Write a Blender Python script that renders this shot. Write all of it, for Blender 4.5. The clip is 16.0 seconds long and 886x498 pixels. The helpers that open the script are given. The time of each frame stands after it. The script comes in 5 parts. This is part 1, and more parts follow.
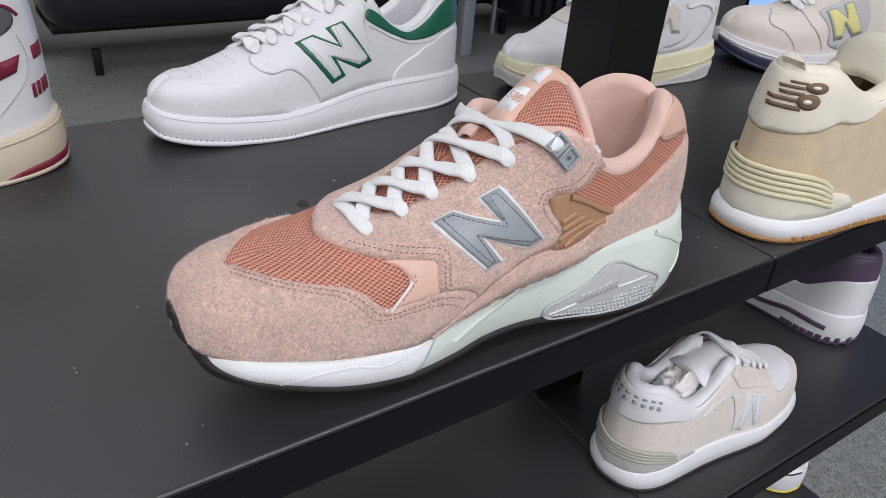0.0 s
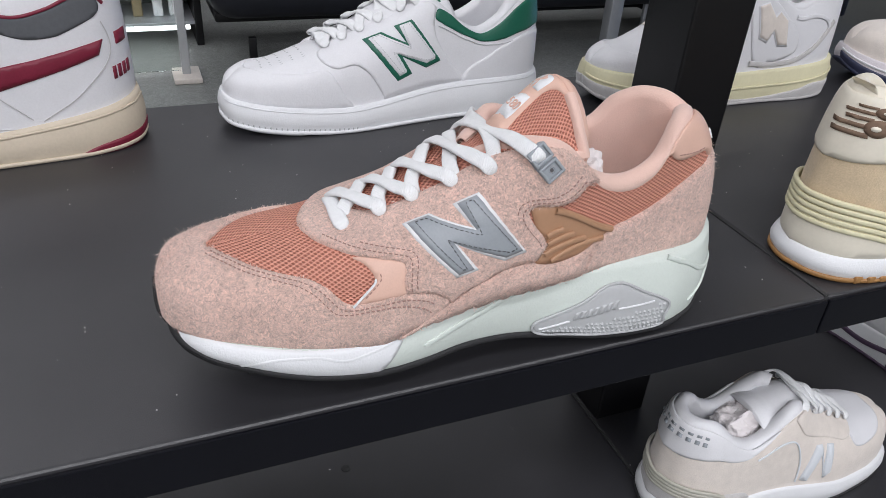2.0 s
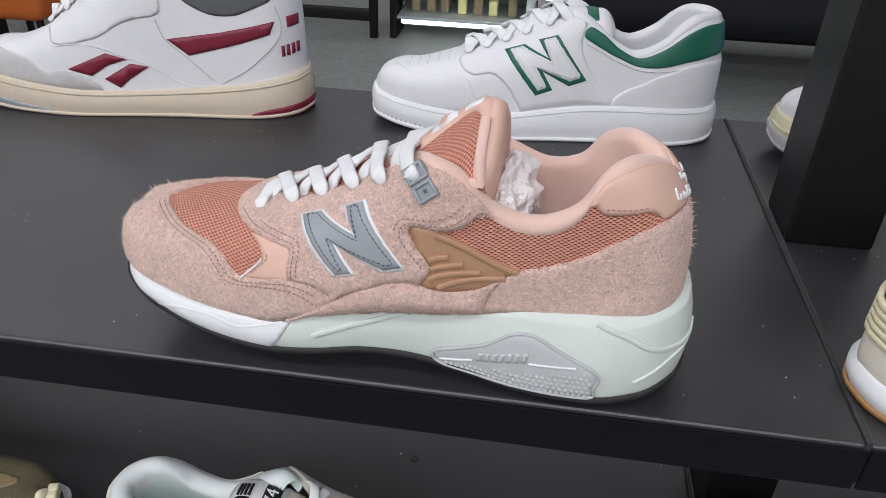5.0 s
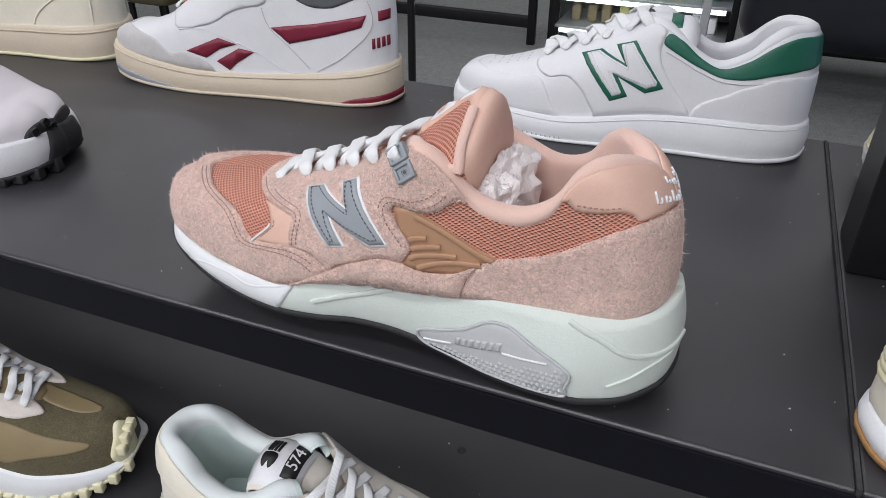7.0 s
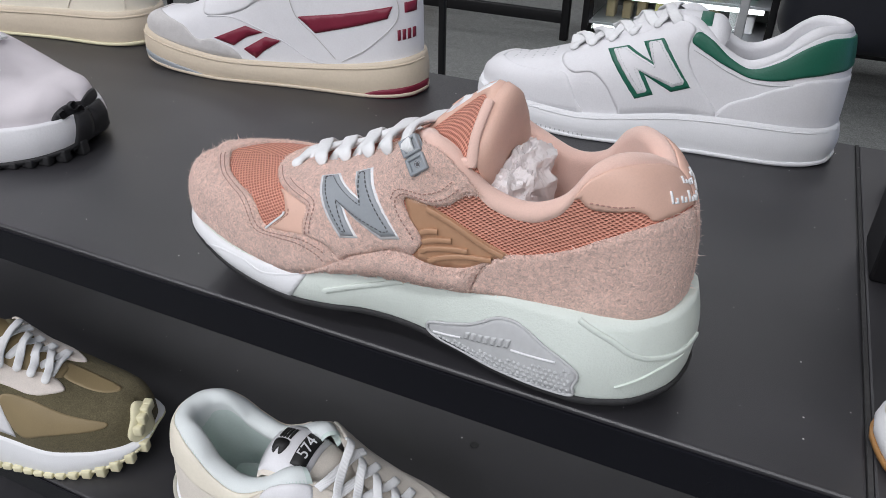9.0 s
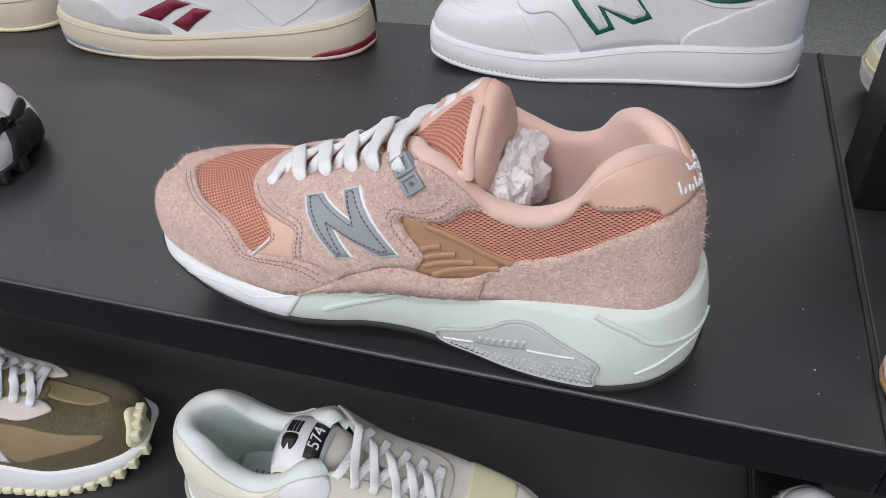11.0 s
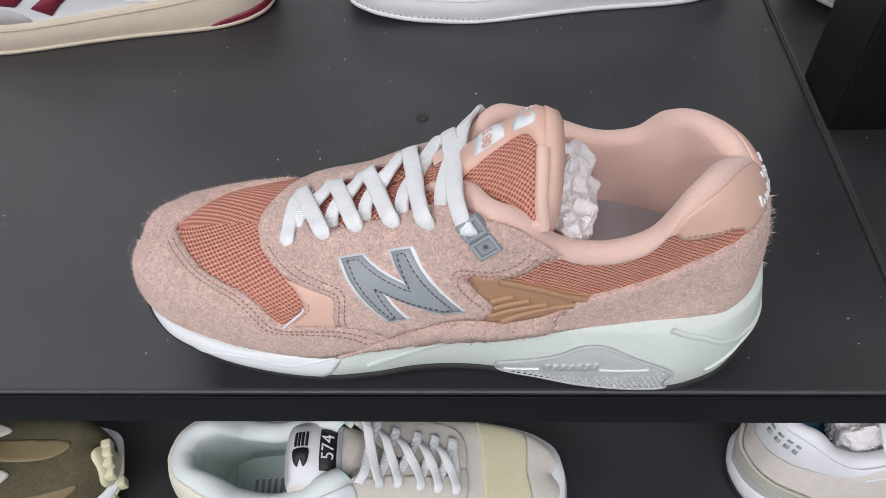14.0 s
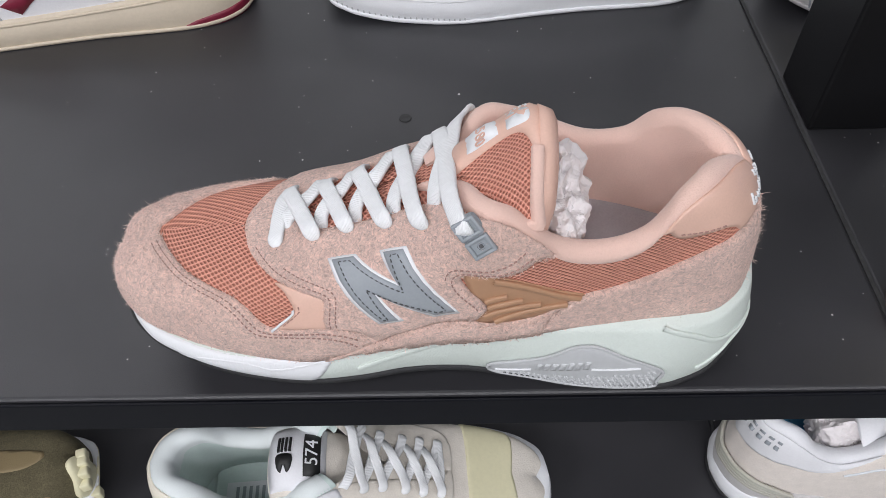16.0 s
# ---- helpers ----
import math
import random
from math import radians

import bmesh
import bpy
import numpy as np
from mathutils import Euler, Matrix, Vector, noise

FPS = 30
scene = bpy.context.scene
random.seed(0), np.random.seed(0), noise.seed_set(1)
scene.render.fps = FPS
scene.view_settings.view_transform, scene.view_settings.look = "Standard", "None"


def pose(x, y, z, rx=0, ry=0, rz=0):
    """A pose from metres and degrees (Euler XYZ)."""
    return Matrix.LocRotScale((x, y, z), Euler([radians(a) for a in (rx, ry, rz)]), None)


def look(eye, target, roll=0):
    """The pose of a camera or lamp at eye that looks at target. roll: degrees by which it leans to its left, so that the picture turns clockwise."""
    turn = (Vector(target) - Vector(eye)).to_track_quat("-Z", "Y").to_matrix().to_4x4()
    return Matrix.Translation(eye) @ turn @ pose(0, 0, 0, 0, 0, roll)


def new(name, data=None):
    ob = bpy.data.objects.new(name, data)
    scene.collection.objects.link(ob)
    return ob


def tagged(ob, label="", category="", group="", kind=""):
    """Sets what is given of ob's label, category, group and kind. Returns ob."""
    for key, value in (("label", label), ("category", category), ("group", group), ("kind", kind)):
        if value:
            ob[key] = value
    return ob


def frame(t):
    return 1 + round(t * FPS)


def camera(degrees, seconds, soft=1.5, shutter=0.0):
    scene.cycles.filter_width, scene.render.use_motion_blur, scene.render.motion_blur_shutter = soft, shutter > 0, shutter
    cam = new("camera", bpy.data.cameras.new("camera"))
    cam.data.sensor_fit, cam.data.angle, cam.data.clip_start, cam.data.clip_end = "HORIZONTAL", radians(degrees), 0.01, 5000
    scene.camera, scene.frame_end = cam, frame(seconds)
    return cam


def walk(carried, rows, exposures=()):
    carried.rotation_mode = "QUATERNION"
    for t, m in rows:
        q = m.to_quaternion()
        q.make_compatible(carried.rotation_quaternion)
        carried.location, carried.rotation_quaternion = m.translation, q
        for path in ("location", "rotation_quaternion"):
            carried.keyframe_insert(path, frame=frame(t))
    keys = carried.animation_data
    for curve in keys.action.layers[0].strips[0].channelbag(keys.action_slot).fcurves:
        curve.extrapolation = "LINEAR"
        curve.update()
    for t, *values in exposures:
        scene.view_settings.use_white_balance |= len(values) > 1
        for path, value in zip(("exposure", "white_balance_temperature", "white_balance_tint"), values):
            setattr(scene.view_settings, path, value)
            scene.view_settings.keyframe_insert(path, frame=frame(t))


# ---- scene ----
cam = camera(62.0, 16.0, soft=0.85)
PATH = [
    (0, (-0.436, -0.216, 0.992), (0.582, 1.163, -0.038), 5.4),
    (0.5, (-0.433, -0.22, 0.994), (0.545, 1.186, -0.038), 5.2),
    (1, (-0.419, -0.227, 0.995), (0.49, 1.22, -0.043), 4.9),
    (1.5, (-0.397, -0.237, 0.997), (0.412, 1.262, -0.051), 4.7),
    (2, (-0.37, -0.248, 0.998), (0.32, 1.303, -0.06), 4.4),
    (2.5, (-0.34, -0.259, 1.0), (0.209, 1.339, -0.069), 4.1),
    (3, (-0.308, -0.263, 1.003), (0.087, 1.374, -0.077), 3.9),
    (3.5, (-0.272, -0.267, 1.005), (-0.041, 1.396, -0.081), 3.4),
    (6, (-0.116, -0.265, 1.005), (-0.584, 1.364, -0.056), 0.9),
    (6.5, (-0.101, -0.262, 1.004), (-0.659, 1.338, -0.058), 0.6),
    (7, (-0.088, -0.262, 1.003), (-0.711, 1.312, -0.061), 0.5),
    (7.5, (-0.083, -0.262, 1.002), (-0.745, 1.293, -0.067), 0.5),
    (8, (-0.082, -0.262, 1.003), (-0.766, 1.282, -0.069), 0.6),
    (8.5, (-0.082, -0.259, 1.001), (-0.772, 1.281, -0.072), 0.9),
    (9, (-0.082, -0.258, 1.002), (-0.768, 1.28, -0.077), 1.1),
    (11.5, (-0.141, -0.222, 1.045), (-0.565, 1.189, -0.308), -5.6),
    (12, (-0.167, -0.214, 1.057), (-0.475, 1.164, -0.359), -5.5),
    (12.5, (-0.179, -0.199, 1.068), (-0.439, 1.127, -0.406), -6.3),
    (13, (-0.19, -0.182, 1.069), (-0.394, 1.113, -0.441), -5.9),
    (13.5, (-0.202, -0.174, 1.071), (-0.344, 1.097, -0.466), -5.3),
    (14, (-0.211, -0.171, 1.071), (-0.323, 1.088, -0.479), -4.5),
    (14.5, (-0.217, -0.17, 1.071), (-0.294, 1.076, -0.492), -4.0),
    (15, (-0.22, -0.17, 1.071), (-0.281, 1.077, -0.491), -3.2),
    (15.5, (-0.219, -0.169, 1.068), (-0.277, 1.087, -0.488), -2.6),
    (16, (-0.22, -0.17, 1.068), (-0.253, 1.097, -0.48), -2.2),
]
walk(cam, [(t, look(eye, target, roll)) for t, eye, target, roll in PATH])

# ================= light =================
TOP, LOW, THIRD, PITCH = 0.75, 0.471, 0.192, 0.279
world = bpy.data.worlds.new("shop_air")
scene.world = world
world.use_nodes = True
world.node_tree.nodes["Background"].inputs[0].default_value = (0.9, 0.95, 1.0, 1)
world.node_tree.nodes["Background"].inputs[1].default_value = 0.05
CEIL = 3.1
LAMPS = [(-2.4, -3.0, 68), (-0.3, -3.0, 60), (1.8, -3.0, 54), (-2.4, -1.3, 38), (-0.3, -1.3, 20), (1.8, -1.3, 14), (-2.2, 1.3, 13), (-0.7, 1.3, 9), (-2.6, 2.4, 8)]
LAMPS += [(x, y, 10.5) for y in (3.5, 5.1) for x in (-2.8, -1.0, 0.8, 2.6)]
for lx, ly, watts in LAMPS:
    data = bpy.data.lights.new("panel_light", "AREA")
    data.shape, data.size, data.size_y, data.energy, data.color = "RECTANGLE", 1.7 if ly > 3 else 1.3, 1.4 if ly > 3 else 0.5, watts, (0.945, 0.945, 0.995)
    lamp = new("panel_light", data)
    lamp.matrix_world = pose(lx, ly, CEIL - 0.03)
scene.view_settings.exposure = 0.0

# ================= materials =================
def mat(name, color, rough=0.5, metal=0.0, var=0.1, scale=60.0, bump=0.0, bscale=400.0, spec=0.5, sheen=0.0, coat=0.0, dark=None, style=None):
    m = bpy.data.materials.new(name)
    m.use_nodes = True
    nt = m.node_tree
    p = nt.nodes["Principled BSDF"]
    p.inputs["Roughness"].default_value, p.inputs["Metallic"].default_value = rough, metal
    p.inputs["Specular IOR Level"].default_value = spec
    p.inputs["Sheen Weight"].default_value, p.inputs["Sheen Roughness"].default_value = sheen, 0.5
    p.inputs["Coat Weight"].default_value = coat
    co = nt.nodes.new("ShaderNodeTexCoord")
    n1 = nt.nodes.new("ShaderNodeTexNoise")
    n1.inputs["Scale"].default_value, n1.inputs["Detail"].default_value = scale, 5
    n2 = nt.nodes.new("ShaderNodeTexNoise")
    n2.inputs["Scale"].default_value, n2.inputs["Detail"].default_value = bscale, 3
    for n in (n1, n2):
        nt.links.new(co.outputs["Object"], n.inputs["Vector"])
    add = nt.nodes.new("ShaderNodeMath")
    add.operation = "ADD"
    nt.links.new(n1.outputs[0], add.inputs[0])
    nt.links.new(n2.outputs[0], add.inputs[1])
    ramp = nt.nodes.new("ShaderNodeMapRange")
    ramp.inputs["From Min"].default_value, ramp.inputs["From Max"].default_value = 0.6, 1.4
    nt.links.new(add.outputs[0], ramp.inputs["Value"])
    mix = nt.nodes.new("ShaderNodeMix")
    mix.data_type = "RGBA"
    lo = dark or [c * (1 - var) for c in color]
    hi = [min(1, c * (1 + var)) for c in color]
    mix.inputs[6].default_value, mix.inputs[7].default_value = (*lo, 1), (*hi, 1)
    nt.links.new(ramp.outputs[0], mix.inputs[0])
    out = mix.outputs[2]
    height = n2.outputs[0]
    if style == "mesh":  # knitted open mesh: rows of small diamonds
        uv = nt.nodes.new("ShaderNodeUVMap")
        sep = nt.nodes.new("ShaderNodeSeparateXYZ")
        nt.links.new(uv.outputs[0], sep.inputs[0])
        def calc(op, a, b=None):
            q = nt.nodes.new("ShaderNodeMath")
            q.operation = op
            for i, val in enumerate((a, b)):
                if val is None:
                    continue
                if isinstance(val, (int, float)):
                    q.inputs[i].default_value = val
                else:
                    nt.links.new(val, q.inputs[i])
            return q.outputs[0]
        wob = calc("MULTIPLY", n1.outputs[0], 1.2)
        a = calc("ADD", calc("MULTIPLY", sep.outputs[0], 1060.0), wob)
        b = calc("MULTIPLY", sep.outputs[1], 1640.0)
        h = calc("MULTIPLY", calc("SINE", calc("ADD", a, b)), calc("SINE", calc("SUBTRACT", a, b)))
        hole = calc("MULTIPLY", calc("MAXIMUM", calc("SUBTRACT", calc("ABSOLUTE", h), 0.20), 0.0), 1.25)
        mix2 = nt.nodes.new("ShaderNodeMix")
        mix2.data_type = "RGBA"
        mix2.inputs[7].default_value = (*[c * k for c, k in zip(color, (0.50, 0.36, 0.33))], 1)
        nt.links.new(out, mix2.inputs[6])
        nt.links.new(calc("MINIMUM", hole, 1.0), mix2.inputs[0])
        out = mix2.outputs[2]
        height = calc("SUBTRACT", 1.0, hole)
    if style == "weave":  # flat woven lace
        wv = nt.nodes.new("ShaderNodeTexWave")
        wv.inputs["Scale"].default_value, wv.inputs["Distortion"].default_value = 560.0, 0.5
        uv = nt.nodes.new("ShaderNodeUVMap")
        nt.links.new(uv.outputs[0], wv.inputs["Vector"])
        wv.bands_direction = "DIAGONAL"
        height = wv.outputs[1]
    if style == "speckle":  # ground stone chips
        vo = nt.nodes.new("ShaderNodeTexVoronoi")
        vo.inputs["Scale"].default_value = bscale
        nt.links.new(co.outputs["Object"], vo.inputs["Vector"])
        cr_ = nt.nodes.new("ShaderNodeMix")
        cr_.data_type, cr_.blend_type = "RGBA", "MULTIPLY"
        cr_.inputs[0].default_value = 0.7
        bw = nt.nodes.new("ShaderNodeRGBToBW")
        nt.links.new(vo.outputs["Color"], bw.inputs[0])
        mr = nt.nodes.new("ShaderNodeMapRange")
        mr.inputs["To Min"].default_value, mr.inputs["To Max"].default_value = 0.2, 1.9
        nt.links.new(bw.outputs[0], mr.inputs["Value"])
        cmb = nt.nodes.new("ShaderNodeCombineColor")
        for i in range(3):
            nt.links.new(mr.outputs[0], cmb.inputs[i])
        nt.links.new(out, cr_.inputs[6])
        nt.links.new(cmb.outputs[0], cr_.inputs[7])
        out = cr_.outputs[2]
    if style == "suede":  # raised nap: fine short fibres, lighter and darker where it is brushed
        n4 = nt.nodes.new("ShaderNodeTexNoise")
        n4.inputs["Scale"].default_value, n4.inputs["Detail"].default_value, n4.inputs["Roughness"].default_value = 500.0, 7, 0.76
        n4.inputs["Distortion"].default_value = 1.5
        nt.links.new(co.outputs["Object"], n4.inputs["Vector"])
        mr = nt.nodes.new("ShaderNodeMapRange")
        mr.inputs["From Min"].default_value, mr.inputs["From Max"].default_value = 0.32, 0.68
        mr.inputs["To Min"].default_value, mr.inputs["To Max"].default_value = 0.56, 1.38
        nt.links.new(n4.outputs[0], mr.inputs["Value"])
        cmb = nt.nodes.new("ShaderNodeCombineColor")
        for i in range(3):
            nt.links.new(mr.outputs[0], cmb.inputs[i])
        mu = nt.nodes.new("ShaderNodeMix")
        mu.data_type, mu.blend_type = "RGBA", "MULTIPLY"
        mu.inputs[0].default_value = 1.0
        nt.links.new(out, mu.inputs[6])
        nt.links.new(cmb.outputs[0], mu.inputs[7])
        out = mu.outputs[2]
        ad = nt.nodes.new("ShaderNodeMath")
        ad.operation = "ADD"
        nt.links.new(n4.outputs[0], ad.inputs[0])
        nt.links.new(n2.outputs[0], ad.inputs[1])
        height = ad.outputs[0]
    if style == "satin":  # powder-coated board: gloss varies with wiping marks and dust
        rr = nt.nodes.new("ShaderNodeMapRange")
        rr.inputs["To Min"].default_value, rr.inputs["To Max"].default_value = rough - 0.07, rough + 0.09
        n3 = nt.nodes.new("ShaderNodeTexNoise")
        n3.inputs["Scale"].default_value, n3.inputs["Detail"].default_value = 9.0, 6
        nt.links.new(co.outputs["Object"], n3.inputs["Vector"])
        nt.links.new(n3.outputs[0], rr.inputs["Value"])
        nt.links.new(rr.outputs[0], p.inputs["Roughness"])
    nt.links.new(out, p.inputs["Base Color"])
    if bump:
        bp = nt.nodes.new("ShaderNodeBump")
        bp.inputs["Strength"].default_value, bp.inputs["Distance"].default_value = 1.0, bump
        nt.links.new(height, bp.inputs["Height"])
        nt.links.new(bp.outputs[0], p.inputs["Normal"])
    return m


def glow(name, color, strength):
    m = bpy.data.materials.new(name)
    m.use_nodes = True
    nt = m.node_tree
    p = nt.nodes["Principled BSDF"]
    p.inputs["Base Color"].default_value = (*color, 1)
    p.inputs["Emission Color"].default_value, p.inputs["Emission Strength"].default_value = (*color, 1), strength
    return m


M = dict(
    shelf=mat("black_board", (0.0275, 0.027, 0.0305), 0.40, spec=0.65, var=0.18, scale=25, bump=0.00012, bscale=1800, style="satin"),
    # same board's front face, with its shade put into a darker colour
    edge=mat("shaded_board_edge", (0.0034, 0.0037, 0.0066), 0.45, spec=0.16, var=0.15, scale=30, bump=0.0001, bscale=1500, style="satin"),
    post=mat("black_steel", (0.005, 0.005, 0.006), 0.45, spec=0.35, var=0.15, scale=20, bump=0.00008, bscale=1500),
    joint=mat("joint_dust", (0.035, 0.035, 0.036), 0.8, var=0.4, scale=120),
    floor=mat("terrazzo", (0.205, 0.212, 0.205), 0.45, var=0.25, scale=30, bscale=330, style="speckle"),
    wall=mat("grey_wall", (0.20, 0.205, 0.20), 0.7, var=0.06, scale=4),
    ceil=mat("ceiling_paint", (0.22, 0.22, 0.22), 0.8, var=0.04, scale=3),
    black=mat("black_cloth", (0.010, 0.011, 0.018), 0.5, var=0.3, scale=14, bump=0.0004, bscale=300),
    suede=mat("pink_suede", (0.81, 0.575, 0.495), 0.95, var=0.14, scale=70, bump=0.0013, bscale=520, spec=0.12, sheen=0.25, style="suede"),
    coral=mat("coral_mesh", (0.78, 0.36, 0.27), 0.8, var=0.08, bump=0.0011, style="mesh", spec=0.3),
    pinkleather=mat("pink_leather", (0.70, 0.455, 0.365), 0.5, var=0.05, scale=90, bump=0.0001, bscale=1200),
    pinklining=mat("pink_lining", (0.74, 0.51, 0.435), 0.9, var=0.06, scale=60, bump=0.0003, bscale=1500, sheen=0.3),
    tan=mat("tan_plastic", (0.43, 0.245, 0.145), 0.42, var=0.05, scale=50),
    mint=mat("mint_foam", (0.63, 0.685, 0.64), 0.55, var=0.04, scale=60, bump=0.0003, bscale=1000),
    white=mat("white_foam", (0.76, 0.77, 0.79), 0.5, var=0.03, scale=60, bump=0.00022, bscale=900),
    rubber=mat("black_rubber", (0.018, 0.018, 0.02), 0.7, var=0.3, scale=200, bump=0.0004, bscale=900),
    grey=mat("grey_patch", (0.30, 0.325, 0.35), 0.42, var=0.05, scale=60, bump=0.0001, bscale=800),
    greylight=mat("light_grey_rubber", (0.48, 0.49, 0.50), 0.5, var=0.05, scale=60),
    lace=mat("white_lace", (0.80, 0.81, 0.82), 0.85, var=0.05, scale=80, bump=0.00013, style="weave"),
    thread=mat("dark_thread", (0.085, 0.085, 0.09), 0.8),
    paper=mat("tissue_paper", (0.74, 0.70, 0.70), 0.7, var=0.05, scale=40, bump=0.0008, bscale=90),
    leather=mat("white_leather", (0.735, 0.735, 0.76), 0.46, var=0.04, scale=60, bump=0.0002, bscale=700),
    green=mat("green_leather", (0.012, 0.12, 0.075), 0.45, var=0.08, scale=60, bump=0.0002, bscale=700),
    burgundy=mat("burgundy_leather", (0.19, 0.012, 0.035), 0.5, var=0.1, scale=60, bump=0.0002, bscale=700),
    cream=mat("cream_rubber", (0.62, 0.535, 0.42), 0.55, var=0.05, scale=40, bump=0.0002, bscale=400),
    creamy=mat("yellowed_foam", (0.70, 0.66, 0.45), 0.55, var=0.05, scale=40),
    lightsuede=mat("pale_grey_suede", (0.53, 0.515, 0.51), 0.95, var=0.10, scale=150, bump=0.0003, bscale=900, sheen=0.3),
    oat=mat("oat_suede", (0.72, 0.655, 0.60), 0.95, var=0.10, scale=110, bump=0.0003, bscale=900, sheen=0.3),
    sand=mat("sand_suede", (0.60, 0.475, 0.32), 0.95, var=0.14, scale=90, bump=0.0004, bscale=900, sheen=0.3),
    ivorysuede=mat("ivory_suede", (0.70, 0.65, 0.58), 0.95, var=0.08, scale=150, bump=0.0003, bscale=900, sheen=0.2),
    ivory=mat("ivory_leather", (0.78, 0.73, 0.62), 0.45, var=0.04, scale=60),
    gum=mat("gum_rubber", (0.34, 0.175, 0.06), 0.5, var=0.1, scale=60),
    khaki=mat("khaki_rubber", (0.47, 0.46, 0.40), 0.5, var=0.05, scale=60),
    brown=mat("brown_thread", (0.19, 0.125, 0.085), 0.8, var=0.15, scale=300, bump=0.0003),
    olive=mat("olive_suede", (0.115, 0.098, 0.055), 0.95, var=0.15, scale=150, bump=0.0004, bscale=900, style="suede"),
    olivelight=mat("olive_nylon", (0.25, 0.19, 0.10), 0.6, var=0.08, scale=60, bump=0.0002, bscale=1500),
    mintlining=mat("pale_mint_lining", (0.60, 0.70, 0.67), 0.85, var=0.04, scale=60),
    palemint=mat("whitish_mint_cloth", (0.70, 0.745, 0.745), 0.85, var=0.04, scale=60, bump=0.0002, bscale=1200),
    purple=mat("purple_leather", (0.085, 0.055, 0.095), 0.5, var=0.15, scale=60),
    navy=mat("navy_rubber", (0.03, 0.035, 0.075), 0.55, var=0.1, scale=60),
    yellow=mat("yellow_leather", (0.72, 0.60, 0.10), 0.5, var=0.05, scale=60),
    paleyellow=mat("pale_yellow_suede", (0.72, 0.66, 0.28), 0.7, var=0.05, scale=60),
    silver=mat("silver_film", (0.55, 0.57, 0.60), 0.3, metal=0.6, var=0.05, scale=60),
    whitefilm=mat("pearl_white_film", (0.70, 0.73, 0.77), 0.35, var=0.04, scale=60),
    insolegrey=mat("lilac_grey_insole", (0.42, 0.385, 0.40), 0.9, var=0.08, scale=60, bump=0.0003, bscale=900),
    pinkwhite=mat("lilac_white_mesh", (0.66, 0.62, 0.65), 0.75, var=0.06, scale=60, bump=0.0003, bscale=1600),
    darkgrey=mat("dark_grey_lining", (0.10, 0.105, 0.115), 0.85, var=0.1, scale=60),
    blue=mat("blue_insole", (0.05, 0.2, 0.34), 0.8),
    ink=mat("black_ink", (0.015, 0.015, 0.015), 0.6),
    orange=mat("orange_paint", (0.55, 0.13, 0.02), 0.5),
    tube=glow("lit_tube", (0.96, 0.98, 1.0), 2.2),
    bluelight=glow("blue_screen", (0.3, 0.5, 1.0), 1.0),
)

# ================= shoe geometry =================
def spline(knots, values, at):
    """Smooth curve through values at knots (cubic Hermite with limited slopes)."""
    k, v, at = np.asarray(knots, float), np.asarray(values, float), np.asarray(at, float)
    h = np.diff(k)
    d = np.diff(v, axis=0) / h[:, None]
    m = np.empty_like(v)
    m[1:-1] = (d[:-1] * h[1:, None] + d[1:] * h[:-1, None]) / (h[1:] + h[:-1])[:, None]
    m[0], m[-1] = 1.5 * d[0] - 0.5 * m[1], 1.5 * d[-1] - 0.5 * m[-2]
    i = np.clip(np.searchsorted(k, at) - 1, 0, len(k) - 2)
    t = ((at - k[i]) / h[i])[..., None]
    hh = h[i][..., None]
    return ((2 * t**3 - 3 * t**2 + 1) * v[i] + (t**3 - 2 * t**2 + t) * hh * m[i]
            + (-2 * t**3 + 3 * t**2) * v[i + 1] + (t**3 - t**2) * hh * m[i + 1])


